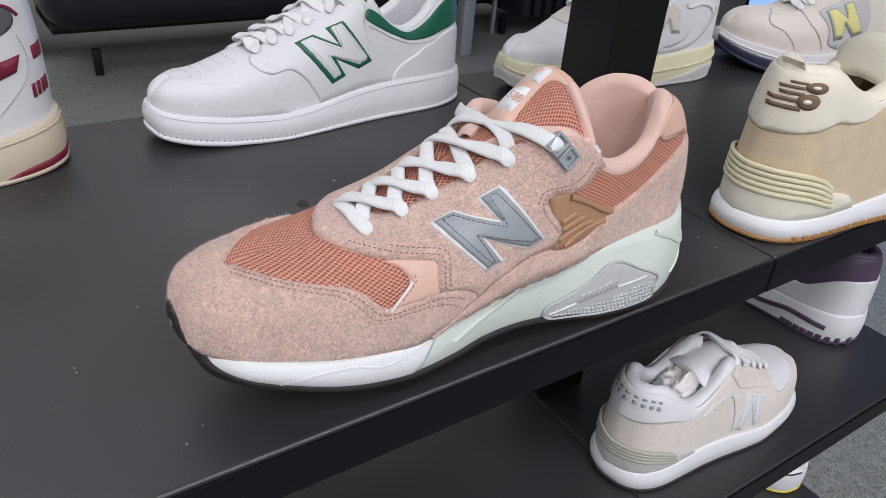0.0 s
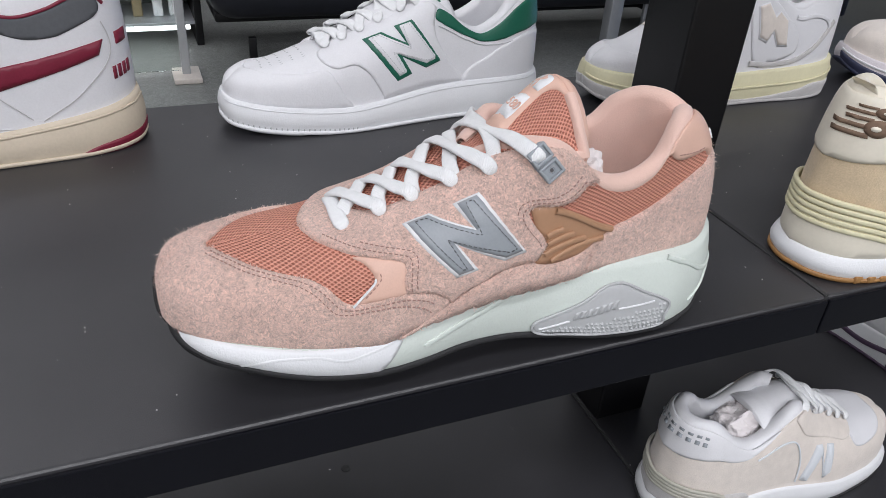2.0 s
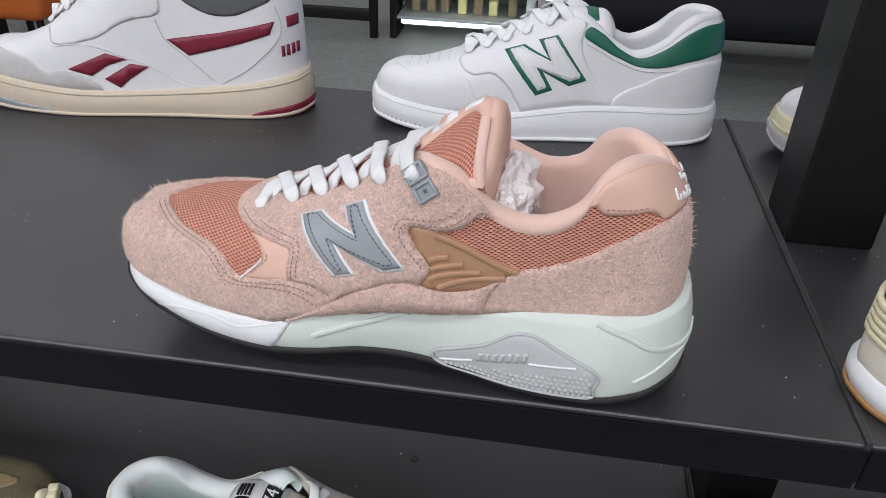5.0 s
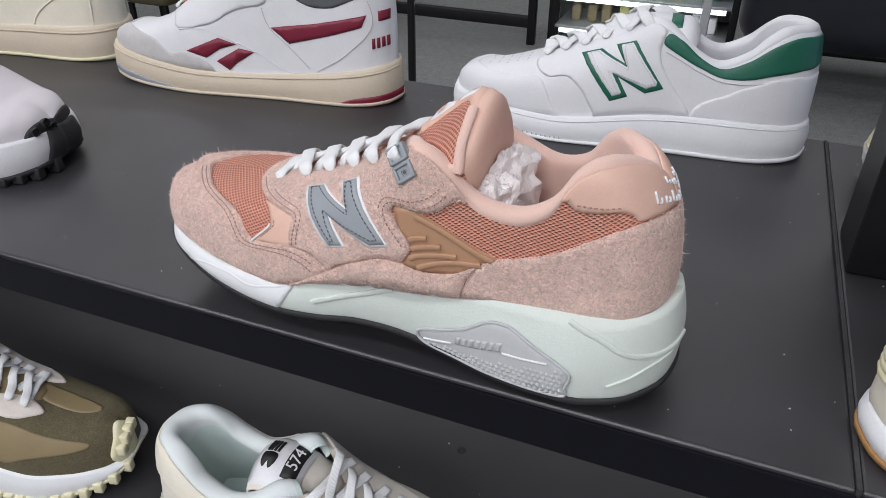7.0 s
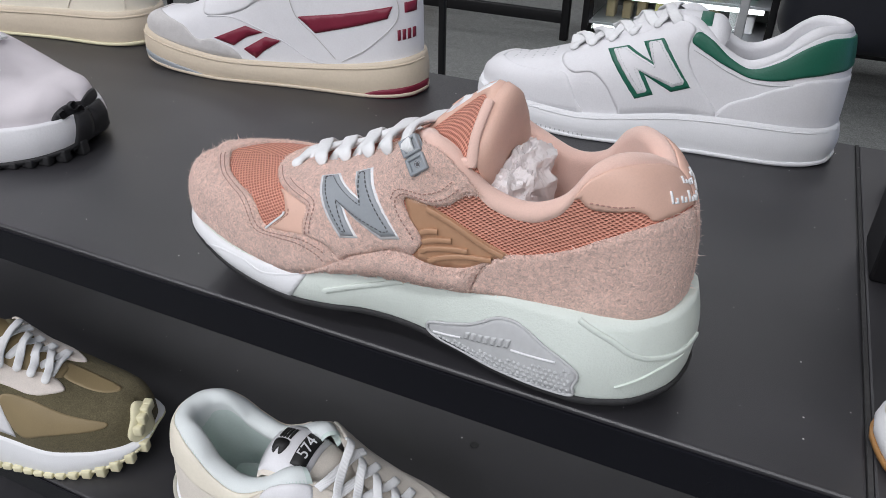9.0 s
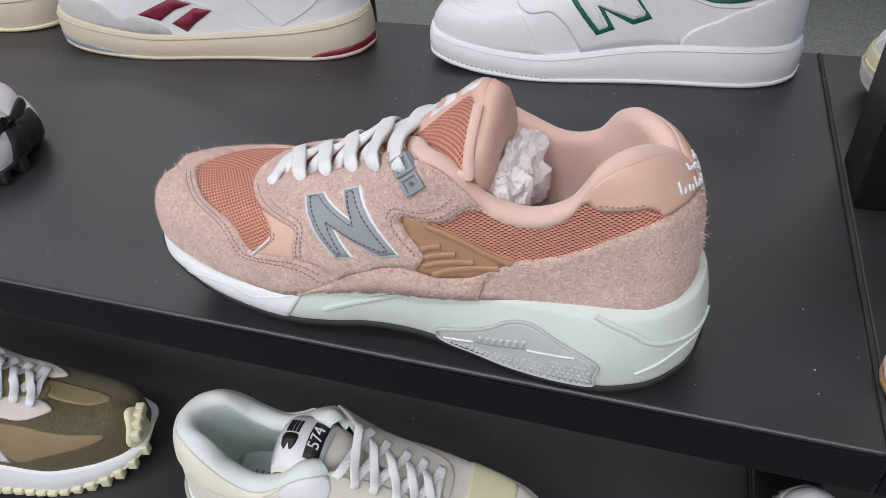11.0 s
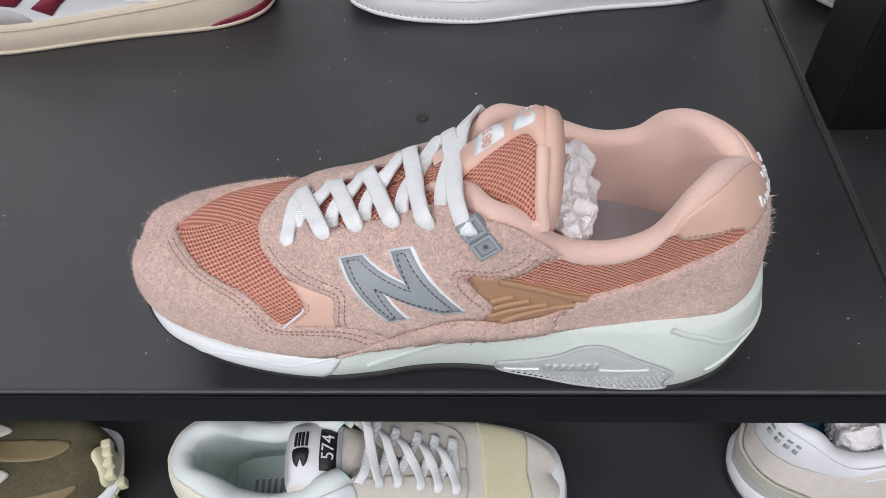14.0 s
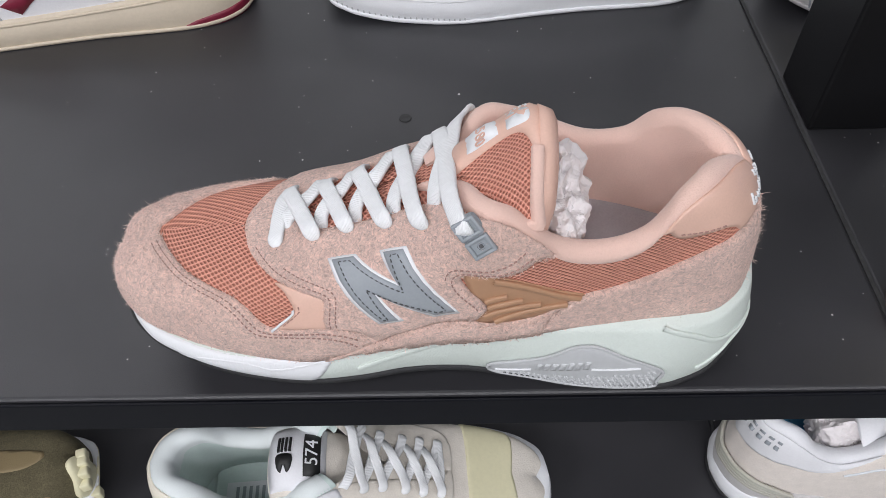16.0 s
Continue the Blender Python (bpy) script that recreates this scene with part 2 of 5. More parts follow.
class Last:
    """The form of a shoe: toe at x = 0, heel at x = length, near side at negative y, sole on z = 0.
    rows: (s, base x, y, z, rim x, y, z); w runs 0 at the near base, 1 at the rim or ridge, 2 at the far base."""

    def __init__(self, rows, sole, power=0.6, far=1.0, length=0.315, sole_far=None, rim_far=None):
        self.k = [r[0] for r in rows]
        self.b, self.r = [r[1:4] for r in rows], [r[4:7] for r in rows]
        self.sole, self.far, self.length = sole, far, length
        self.rf = rim_far or self.r
        self.sole_far = sole_far or (far if isinstance(far, (int, float)) else far[2])
        self.far = far if isinstance(far, (list, tuple)) else [far] * 5
        self.power = power if isinstance(power, (list, tuple, np.ndarray)) else [power] * 3 + [min(1.0, power * 1.5)] * 2

    def raw(self, s, w):
        s, w = np.broadcast_arrays(np.asarray(s, float), np.asarray(w, float))
        s = np.clip(s, 0, 1)
        v = np.clip(np.where(w > 1, 2 - w, w), 0, 1)
        out = (w > 1)[..., None]
        b, r = spline(self.k, self.b, s), np.where(out, spline(self.k, self.rf, s), spline(self.k, self.r, s))
        wide = np.interp(s, (0, 0.3, 0.6, 0.85, 1), self.far)[..., None]
        b = np.where(out, b * np.concatenate([wide * 0 + 1, wide, wide * 0 + 1], -1), b)
        a = v * math.pi / 2
        pw = np.interp(s, (0, 0.3, 0.6, 0.85, 1), self.power)
        pw = np.where(w > 1, np.maximum(pw, 0.75), pw)
        f, g = np.cos(a) ** pw, np.sin(a) ** np.minimum(pw, 0.9)
        p = np.stack([r[..., 0] + (b[..., 0] - r[..., 0]) * f, r[..., 1] + (b[..., 1] - r[..., 1]) * f,
                      b[..., 2] + (r[..., 2] - b[..., 2]) * g], -1)
        p[..., 1] = np.where(w > 1, -1, 1) * p[..., 1]
        return p

    def at(self, s, w, off=0.0):
        s, w = np.broadcast_arrays(np.asarray(s, float), np.asarray(w, float))
        p = self.raw(s, w)
        e = 0.004
        s0, s1 = np.clip(s, e, 1 - e) - e, np.clip(s, e, 1 - e) + e
        wc = np.clip(w, 0.03, 1.97)
        ds = self.raw(s1, wc) - self.raw(s0, wc)
        dw = self.raw(np.clip(s, e, 1 - e), wc + 0.02) - self.raw(np.clip(s, e, 1 - e), wc - 0.02)
        n = np.cross(dw, ds)
        n /= np.linalg.norm(n, axis=-1, keepdims=True) + 1e-12
        inside = np.array([self.length * 0.5, 0, 0.045])
        n *= np.where(((p - inside) * n).sum(-1, keepdims=True) < 0, -1, 1)
        return p + n * np.asarray(off)[..., None]

    def side(self, s, v, off=0.0):
        """The sole's wall: s 0..1 toe to heel on the near side, 1..2 back along the far side; v 0 at the bottom, 1 at the top."""
        s, v = np.broadcast_arrays(np.asarray(s, float), np.asarray(v, float))
        q = np.where(s > 1, 2 - s, s)
        o = spline([r[0] for r in self.sole], [r[1:] for r in self.sole], q)
        x, y, z0, z1, lip = (o[..., i] for i in range(5))
        b = np.sin(math.pi * v) * 0.002 + off - lip * v**2
        e = 0.01
        o2 = spline([r[0] for r in self.sole], [r[1:3] for r in self.sole], np.clip(q + e, 0, 1)) - spline(
            [r[0] for r in self.sole], [r[1:3] for r in self.sole], np.clip(q - e, 0, 1))
        nx, ny = o2[..., 1], -o2[..., 0]
        ln = np.hypot(nx, ny) + 1e-9
        nx, ny = nx / ln, ny / ln
        sg = np.where(s > 1, -1.0, 1.0)
        return np.stack([x + nx * b, sg * np.where(s > 1, self.sole_far, 1) * (y + ny * b), z0 + (z1 - z0) * v], -1)


HERO_ROWS = [
    (0.0, 0.0092, 0.0, 0.0421, 0.0152, 0.0, 0.056), (0.03, 0.0115, -0.0155, 0.04, 0.0205, 0.0, 0.0634),
    (0.08, 0.0235, -0.0296, 0.0384, 0.0315, 0.0, 0.0665), (0.15, 0.0451, -0.0393, 0.0361, 0.0471, 0.0, 0.0689),
    (0.25, 0.078, -0.0456, 0.0321, 0.078, 0.0, 0.0729), (0.33, 0.104, -0.0472, 0.0314, 0.1, 0.0, 0.0795),
    (0.4, 0.125, -0.0464, 0.0376, 0.12, 0.0, 0.0865), (0.47, 0.146, -0.0456, 0.0427, 0.142, -0.004, 0.097),
    (0.53, 0.165, -0.0447, 0.0457, 0.165, -0.016, 0.1106), (0.58, 0.18, -0.0448, 0.0478, 0.1781, -0.0341, 0.1172),
    (0.64, 0.198, -0.0425, 0.0489, 0.1933, -0.0376, 0.1132), (0.7, 0.217, -0.0393, 0.0505, 0.2091, -0.0379, 0.0997),
    (0.76, 0.2347, -0.0361, 0.0506, 0.2278, -0.0358, 0.0947), (0.82, 0.2523, -0.033, 0.0502, 0.2439, -0.0347, 0.102),
    (0.88, 0.27, -0.0307, 0.0503, 0.2546, -0.0304, 0.1167), (0.93, 0.2849, -0.0274, 0.0522, 0.2669, -0.0216, 0.1207),
    (0.97, 0.295, -0.0162, 0.0552, 0.2779, -0.0075, 0.1175), (1.0, 0.2984, 0.0, 0.0565, 0.284, 0.0, 0.1127),
]
# rim of the far side, knot by knot
HERO_FAR = [
    (0.0152, 0.0, 0.056), (0.0205, 0.0, 0.0634), (0.0315, 0.0, 0.0665),
    (0.0471, 0.0, 0.0689), (0.078, 0.0, 0.0729), (0.1, 0.0, 0.0795),
    (0.12, 0.0, 0.0865), (0.142, -0.004, 0.097), (0.165, -0.019, 0.101),
    (0.1781, -0.0361, 0.1075), (0.1933, -0.0399, 0.1055), (0.2091, -0.0406, 0.0987),
    (0.2278, -0.0406, 0.0918), (0.2439, -0.0368, 0.0969), (0.2546, -0.0302, 0.1121),
    (0.2669, -0.0204, 0.1192), (0.2779, -0.0076, 0.1187), (0.284, 0.0, 0.1127),
]
# s, x, y, bottom z, top z, how far the top lip leans in
HERO_SOLE = [
    (0.0, 0.0148, 0.0, 0.0286, 0.0436, 0.0), (0.03, 0.016, -0.0168, 0.0298, 0.0415, 0.0),
    (0.08, 0.0261, -0.0324, 0.0294, 0.0399, 0.0), (0.15, 0.0469, -0.043, 0.026, 0.0376, 0.0),
    (0.25, 0.077, -0.0476, 0.0185, 0.0336, 0.0), (0.33, 0.104, -0.0479, 0.0155, 0.0329, 0.001),
    (0.4, 0.126, -0.0455, 0.0159, 0.0391, 0.001), (0.47, 0.147, -0.0421, 0.0178, 0.0442, 0.0),
    (0.55, 0.172, -0.0402, 0.0171, 0.0481, 0.0), (0.64, 0.2, -0.0415, 0.0134, 0.0504, 0.001),
    (0.72, 0.2245, -0.0439, 0.0097, 0.052, 0.004), (0.8, 0.2496, -0.0443, 0.0081, 0.0518, 0.005),
    (0.88, 0.2737, -0.0412, 0.0086, 0.0518, 0.004), (0.94, 0.2932, -0.0306, 0.0112, 0.0544, 0.003),
    (0.98, 0.3043, -0.0149, 0.0149, 0.0572, 0.003), (1.0, 0.3068, 0.0, 0.0158, 0.058, 0.003),
]


# ================= mesh helpers =================
def part(name, me, material, parent=None, label="", smooth=True):
    """Links a mesh (or a bmesh) as one object under a thing or a part."""
    if isinstance(me, bmesh.types.BMesh):
        bm, me = me, bpy.data.meshes.new(name)
        bm.to_mesh(me)
        bm.free()
    me.materials.append(material)
    if smooth:
        me.polygons.foreach_set("use_smooth", [True] * len(me.polygons))
    ob = new(name, me)
    ob.parent = parent
    if label:
        ob["label"] = label
    return ob


def thing(name, m, label, category, group="", kind=""):
    e = new(name)
    e.empty_display_size = 0.05
    e.matrix_world = m
    return tagged(e, label, category, group, kind)


def mesh_of(verts, faces, uvs=None):
    me = bpy.data.meshes.new("piece")
    me.from_pydata([tuple(map(float, v)) for v in verts], [], [tuple(map(int, f)) for f in faces])
    if uvs is not None:
        layer = me.uv_layers.new(name="UVMap")
        idx = np.empty(len(me.loops), int)
        me.loops.foreach_get("vertex_index", idx)
        layer.data.foreach_set("uv", np.asarray(uvs, float)[idx].ravel())
    me.validate()
    me.update()
    return me


def grid(p, close=False, uvs=None):
    """A mesh from an n x m lattice of points."""
    n, m = p.shape[:2]
    i, j = np.meshgrid(np.arange(n - 1), np.arange(m if close else m - 1), indexing="ij")
    j2 = (j + 1) % m
    f = np.stack([i * m + j, i * m + j2, (i + 1) * m + j2, (i + 1) * m + j], -1).reshape(-1, 4)
    return mesh_of(p.reshape(-1, 3), f, None if uvs is None else uvs.reshape(-1, 2))


def box(x0, x1, y0, y1, z0, z1, bevel=0.002, seg=2):
    bm = bmesh.new()
    bmesh.ops.create_cube(bm, size=1)
    for v in bm.verts:
        v.co = ((x0 + x1) / 2 + v.co.x * (x1 - x0), (y0 + y1) / 2 + v.co.y * (y1 - y0), (z0 + z1) / 2 + v.co.z * (z1 - z0))
    if bevel:
        bmesh.ops.bevel(bm, geom=bm.edges[:], offset=bevel, segments=seg, profile=0.5, affect="EDGES")
    return bm


def ribbon(path, ups, width, thick, uvscale=1.0, ends=None):
    """A flat strap swept along path; ups are the directions that its face looks to."""
    path, ups = np.asarray(path, float), np.asarray(ups, float)
    tan = np.gradient(path, axis=0)
    tan /= np.linalg.norm(tan, axis=1, keepdims=True) + 1e-9
    side = np.cross(tan, ups)
    side /= np.linalg.norm(side, axis=1, keepdims=True) + 1e-9
    up = np.cross(side, tan)
    wide = np.ones((len(path), 1))
    if ends:  # rounded ends: narrows over the given lengths
        run = np.r_[0, np.cumsum(np.linalg.norm(np.diff(path, axis=0), axis=1))]
        for d_, e_ in ((run, ends[0]), (run[-1] - run, ends[1])):
            if e_:
                wide[:, 0] *= np.sqrt(np.clip(1 - (1 - np.clip(d_ / e_, 0, 1)) ** 2, 0.02, 1))
    width, thick = width * wide, thick * (0.25 + 0.75 * wide)
    ring = []
    for a in np.linspace(0, 2 * math.pi, 12, endpoint=False):
        c, s = math.cos(a), math.sin(a)
        ring.append(path + side * (width / 2 * math.copysign(abs(c) ** 0.5, c)) + up * (thick / 2 * math.copysign(abs(s) ** 0.7, s)))
    p = np.stack(ring, 1)
    d = np.r_[0, np.cumsum(np.linalg.norm(np.diff(path, axis=0), axis=1))]
    uv = np.stack([np.repeat(d[:, None], 12, 1), np.repeat(np.linspace(0, float(width.max()) * 2, 12)[None], len(path), 0)], -1)
    return grid(p, True, uv * uvscale)


def smooth_loop(pts, n=6):
    """A closed curve through the points; a point given with a third value 1 stays a corner."""
    out, k = [], len(pts)
    for i in range(k):
        p0, p1, p2, p3 = (np.array(pts[(i + d) % k][:2], float) for d in (-1, 0, 1, 2))
        if len(pts[i]) > 2:
            p0 = p1 - (p2 - p1)
        if len(pts[(i + 1) % k]) > 2:
            p3 = p2 + (p2 - p1)
        m = max(n, int(np.hypot((p2 - p1)[0] * 0.31, (p2 - p1)[1] * 0.1) / 0.0022))
        for t in np.arange(m) / m:
            out.append(0.5 * (2 * p1 + (p2 - p0) * t + (2 * p0 - 5 * p1 + 4 * p2 - p3) * t * t + (3 * p1 - p0 - 3 * p2 + p3) * t**3))
    return np.array(out)


def inside(poly, q):
    x, y = q[:, 0], q[:, 1]
    hit = np.zeros(len(q), bool)
    for (x0, y0), (x1, y1) in zip(poly, np.roll(poly, -1, 0)):
        c = ((y0 > y) != (y1 > y)) & (x < (x1 - x0) * (y - y0) / (y1 - y0 + 1e-15) + x0)
        hit ^= c
    return hit


def patch(at, pts, thick, smooth=True, step=0.012, sx=0.31, sy=0.10, dome=0.0, n=6, rough=0.0):
    """A raised piece of the surface at(s, w, off), bounded by the loop pts in (s, w)."""
    loop = smooth_loop(pts, n) if smooth else smooth_loop([(*p[:2], 1) for p in pts], n)
    if rough:
        loop = loop + np.random.RandomState(3).normal(0, rough, loop.shape) * (0.3, 1.0)
    scale = np.array([sx / 0.31, sy / 0.31])
    lo, hi = loop.min(0), loop.max(0)
    gx, gy = np.arange(lo[0], hi[0], step / scale[0] * 0.6), np.arange(lo[1], hi[1], step / scale[1] * 0.6)
    g = np.stack(np.meshgrid(gx, gy, indexing="ij"), -1).reshape(-1, 2)
    g = g[inside(loop, g)]
    if len(g):
        d = np.min(np.linalg.norm((g[:, None] - loop[None]) * scale, axis=2), axis=1)
        g = g[d > step * 0.35]
    pts2 = np.concatenate([loop, g]) if len(g) else loop
    co = [Vector(q) for q in pts2 * scale]
    nl = len(loop)
    from mathutils.geometry import delaunay_2d_cdt
    v, _, f, ov, _, _ = delaunay_2d_cdt(co, [], [list(range(nl))], 1, 1e-7)
    q = np.array([(c.x, c.y) for c in v]) / scale
    dist = np.min(np.linalg.norm((q[:, None] - loop[None]) * scale, axis=2), axis=1)
    edge = np.clip(dist / 0.006, 0, 1)
    off = thick * (0.55 + 0.45 * np.sqrt(edge)) + dome * np.clip(dist / 0.03, 0, 1) ** 0.5
    top = at(q[:, 0], q[:, 1], off)
    faces = [tuple(t) for t in f]
    # skirt
    count = {}
    for t in faces:
        for a, b in zip(t, t[1:] + t[:1]):
            count[(a, b)] = 1
    rim = [(a, b) for a, b in count if (b, a) not in count]
    ids = sorted({a for e in rim for a in e})
    low = at(q[ids, 0], q[ids, 1], np.full(len(ids), -0.0006))
    where = {a: len(top) + i for i, a in enumerate(ids)}
    faces += [(b, a, where[a], where[b]) for a, b in rim]
    pts3 = np.concatenate([top, low])
    return mesh_of(pts3, faces, np.concatenate([q, q[ids]]) * (sx, sy))


def stitches(at, line, off, length=0.0014, gap=0.0010, width=0.00036, sx=0.31, sy=0.10):
    """A row of small thread dashes along a line in (s, w)."""
    q = np.asarray(line, float)
    p = at(q[:, 0], q[:, 1], off)
    d = np.r_[0, np.cumsum(np.linalg.norm(np.diff(p, axis=0), axis=1))]
    v, f = [], []
    a = 0.0
    while a + length < d[-1]:
        e = []
        for k in (a, a + length):
            s, w = np.interp(k, d, q[:, 0]), np.interp(k, d, q[:, 1])
            e.append(at(np.array([s]), np.array([w]), off)[0])
            e.append(at(np.array([s]), np.array([w]), off + 0.0005)[0])
        t = e[2] - e[0]
        up = e[1] - e[0]
        sd = np.cross(t, up)
        sd *= width / 2 / (np.linalg.norm(sd) + 1e-12)
        i = len(v)
        v += [e[0] - sd, e[0] + sd, e[2] + sd, e[2] - sd, e[1] - sd * .5, e[1] + sd * .5, e[3] + sd * .5, e[3] - sd * .5]
        f += [(i + 4, i + 5, i + 6, i + 7), (i, i + 1, i + 5, i + 4), (i + 1, i + 2, i + 6, i + 5), (i + 2, i + 3, i + 7, i + 6), (i + 3, i, i + 4, i + 7)]
        a += length + gap
    return mesh_of(v, f) if v else None


# ================= parts every shoe has =================
def upper_mesh(sh, n=110, m=36):
    s = np.linspace(0, 1, n) ** 1.15
    out = []
    for w in (np.linspace(0, 1, m), np.linspace(1.00001, 2, m)):
        S, W = np.meshgrid(s, w, indexing="ij")
        p = sh.at(S, W)
        first = p[:, :1] if w[0] < 1 else p[:, -1:]
        arc = np.hypot(p[..., 1] - first[..., 1], p[..., 2] - first[..., 2]) * 1.05
        out.append((p, np.stack([p[..., 0], arc], -1)))
    v = np.concatenate([o[0].reshape(-1, 3) for o in out])
    uv = np.concatenate([o[1].reshape(-1, 2) for o in out])
    i, j = np.meshgrid(np.arange(n - 1), np.arange(m - 1), indexing="ij")
    f = np.stack([i * m + j, i * m + j + 1, (i + 1) * m + j + 1, (i + 1) * m + j], -1).reshape(-1, 4)
    me = mesh_of(v, np.concatenate([f, f + n * m]), uv)
    bm = bmesh.new()
    bm.from_mesh(me)
    bmesh.ops.remove_doubles(bm, verts=bm.verts, dist=2e-5)
    bmesh.ops.recalc_face_normals(bm, faces=bm.faces)
    return bm


def sole_mesh(sh, v0=0.0, v1=1.0, n=150, m=12, off=0.0, s0=0.0, s1=2.0, cap=True):
    s = np.linspace(s0, s1, n)
    v = np.linspace(v0, v1, m)
    S, V = np.meshgrid(s, v, indexing="ij")
    p = sh.side(S, V, off)
    if cap:  # close top and bottom towards the middle line
        mid = np.stack([p[:, 0, 0], p[:, 0, 1] * 0, p[:, 0, 2]], -1)
        mid2 = np.stack([p[:, -1, 0], p[:, -1, 1] * 0, p[:, -1, 2]], -1)
        p = np.concatenate([mid[:, None], (p[:, :1] - [0, 0, 0]) , p, mid2[:, None]], 1)
    return grid(p)


def collar(sh, s0=0.55, roll=0.0055, depth=0.034, back=0.02):
    """Padded rim and lining of the opening."""
    q = np.concatenate([np.linspace(s0, 1, 60), np.linspace(1, s0, 60)[1:]])
    far = np.r_[np.zeros(60, bool), np.ones(59, bool)]
    r = sh.raw(q, np.where(far, 1.00001, 1.0))
    b = sh.raw(q, np.where(far, 2.0, 0.0))
    L = sh.length
    cx = np.clip(r[:, 0], 0.62 * L, 0.80 * L)
    inward = np.stack([cx - r[:, 0], -r[:, 1], np.zeros(len(q))], -1)
    inward /= np.linalg.norm(inward, axis=1, keepdims=True) + 1e-6
    rows = []
    for a in np.linspace(-1.1, math.pi + 0.2, 12):
        rows.append(r + inward * (roll * (1 - math.cos(a)) - 0.0013) + np.array([0, 0, 1]) * (roll * 0.95 * math.sin(a) - 0.001))
    for k in (0.15, 0.4, 0.7, 1.0):
        low = np.stack([b[:, 0] - 0.02 * np.clip((q - 0.72) / 0.28, 0, 1) ** 2, b[:, 1] * 0.80, np.full(len(q), depth)], -1)
        low = low * [1, 1, 1]
        top = rows[11]
        rows.append(top + (low - top) * k + inward * (-0.0008 * math.sin(math.pi * k)))
    return grid(np.stack(rows, 1))


def insole(sh, z=0.036, s0=0.35):
    q = np.linspace(s0, 0.995, 40)
    b = sh.raw(q, np.zeros(40))
    rows = [np.stack([b[:, 0] - 0.008 * (q > .9), b[:, 1] * k, np.full(40, z + 0.004 * k * k)], -1) for k in np.linspace(-0.9, 0.9, 9)]
    return grid(np.stack(rows, 1))


class Tongue:
    """A padded tongue: path of (x, z) along the middle, half widths, drop of its sides, thickness, lean to the far side."""

    def __init__(self, path, widths, drop, thick=0.006, lean=0.0):
        k = np.linspace(0, 1, len(path))
        self.f = lambda q: (spline(k, path, q), spline(k, [[w] for w in widths], q)[..., 0], spline(k, [[d] for d in drop], q)[..., 0])
        self.thick, self.lean = thick, lean

    def at(self, k, u, off=0.0, low=False):
        """k along, u across from -1 to 1, on the upper (or lower) face."""
        k, u = np.broadcast_arrays(np.asarray(k, float), np.asarray(u, float))
        (c, hw, dr), (c2, _, _) = self.f(np.clip(k, 0, 1)), self.f(np.clip(k, 0, 1) + 0.01)
        t = c2 - c
        t = t / (np.linalg.norm(t, axis=-1, keepdims=True) + 1e-9)
        h = (self.thick / 2 * np.sqrt(np.clip(1 - np.abs(u) ** 3, 0, 1)) + np.asarray(off)) * (-1 if low else 1)
        return np.stack([c[..., 0] - t[..., 1] * h, hw * u * np.where(u > 0, 1 - 0.15 * self.lean, 1) + 0 * h, c[..., 1] + t[..., 0] * h - dr * u * u * np.where(u > 0, 1 + self.lean, 1)], -1)

    def mesh(self):
        K, U = np.meshgrid(np.linspace(0, 1, 44), np.sin(np.linspace(-math.pi / 2, math.pi / 2, 18)), indexing="ij")
        a, b = self.at(K, U), self.at(K, U[:, ::-1], 0, True)
        p = np.concatenate([a, b[:, 1:-1]], 1)
        n = p.shape[1]
        ends = [p[:1].mean(1, keepdims=True).repeat(n, 1), p[-1:].mean(1, keepdims=True).repeat(n, 1)]
        p = np.concatenate([ends[0], p, ends[1]])
        run = np.repeat(np.linspace(0, 0.155, len(p))[:, None], n, 1)
        uv = np.stack([run, p[..., 1] * 1.15], -1)
        return grid(p, True, uv)

    def top(self, x):
        k = np.linspace(0, 0.62, 60)
        c = self.f(k)[0]
        return float(np.interp(x, c[:, 0], c[:, 1])) + self.thick / 2


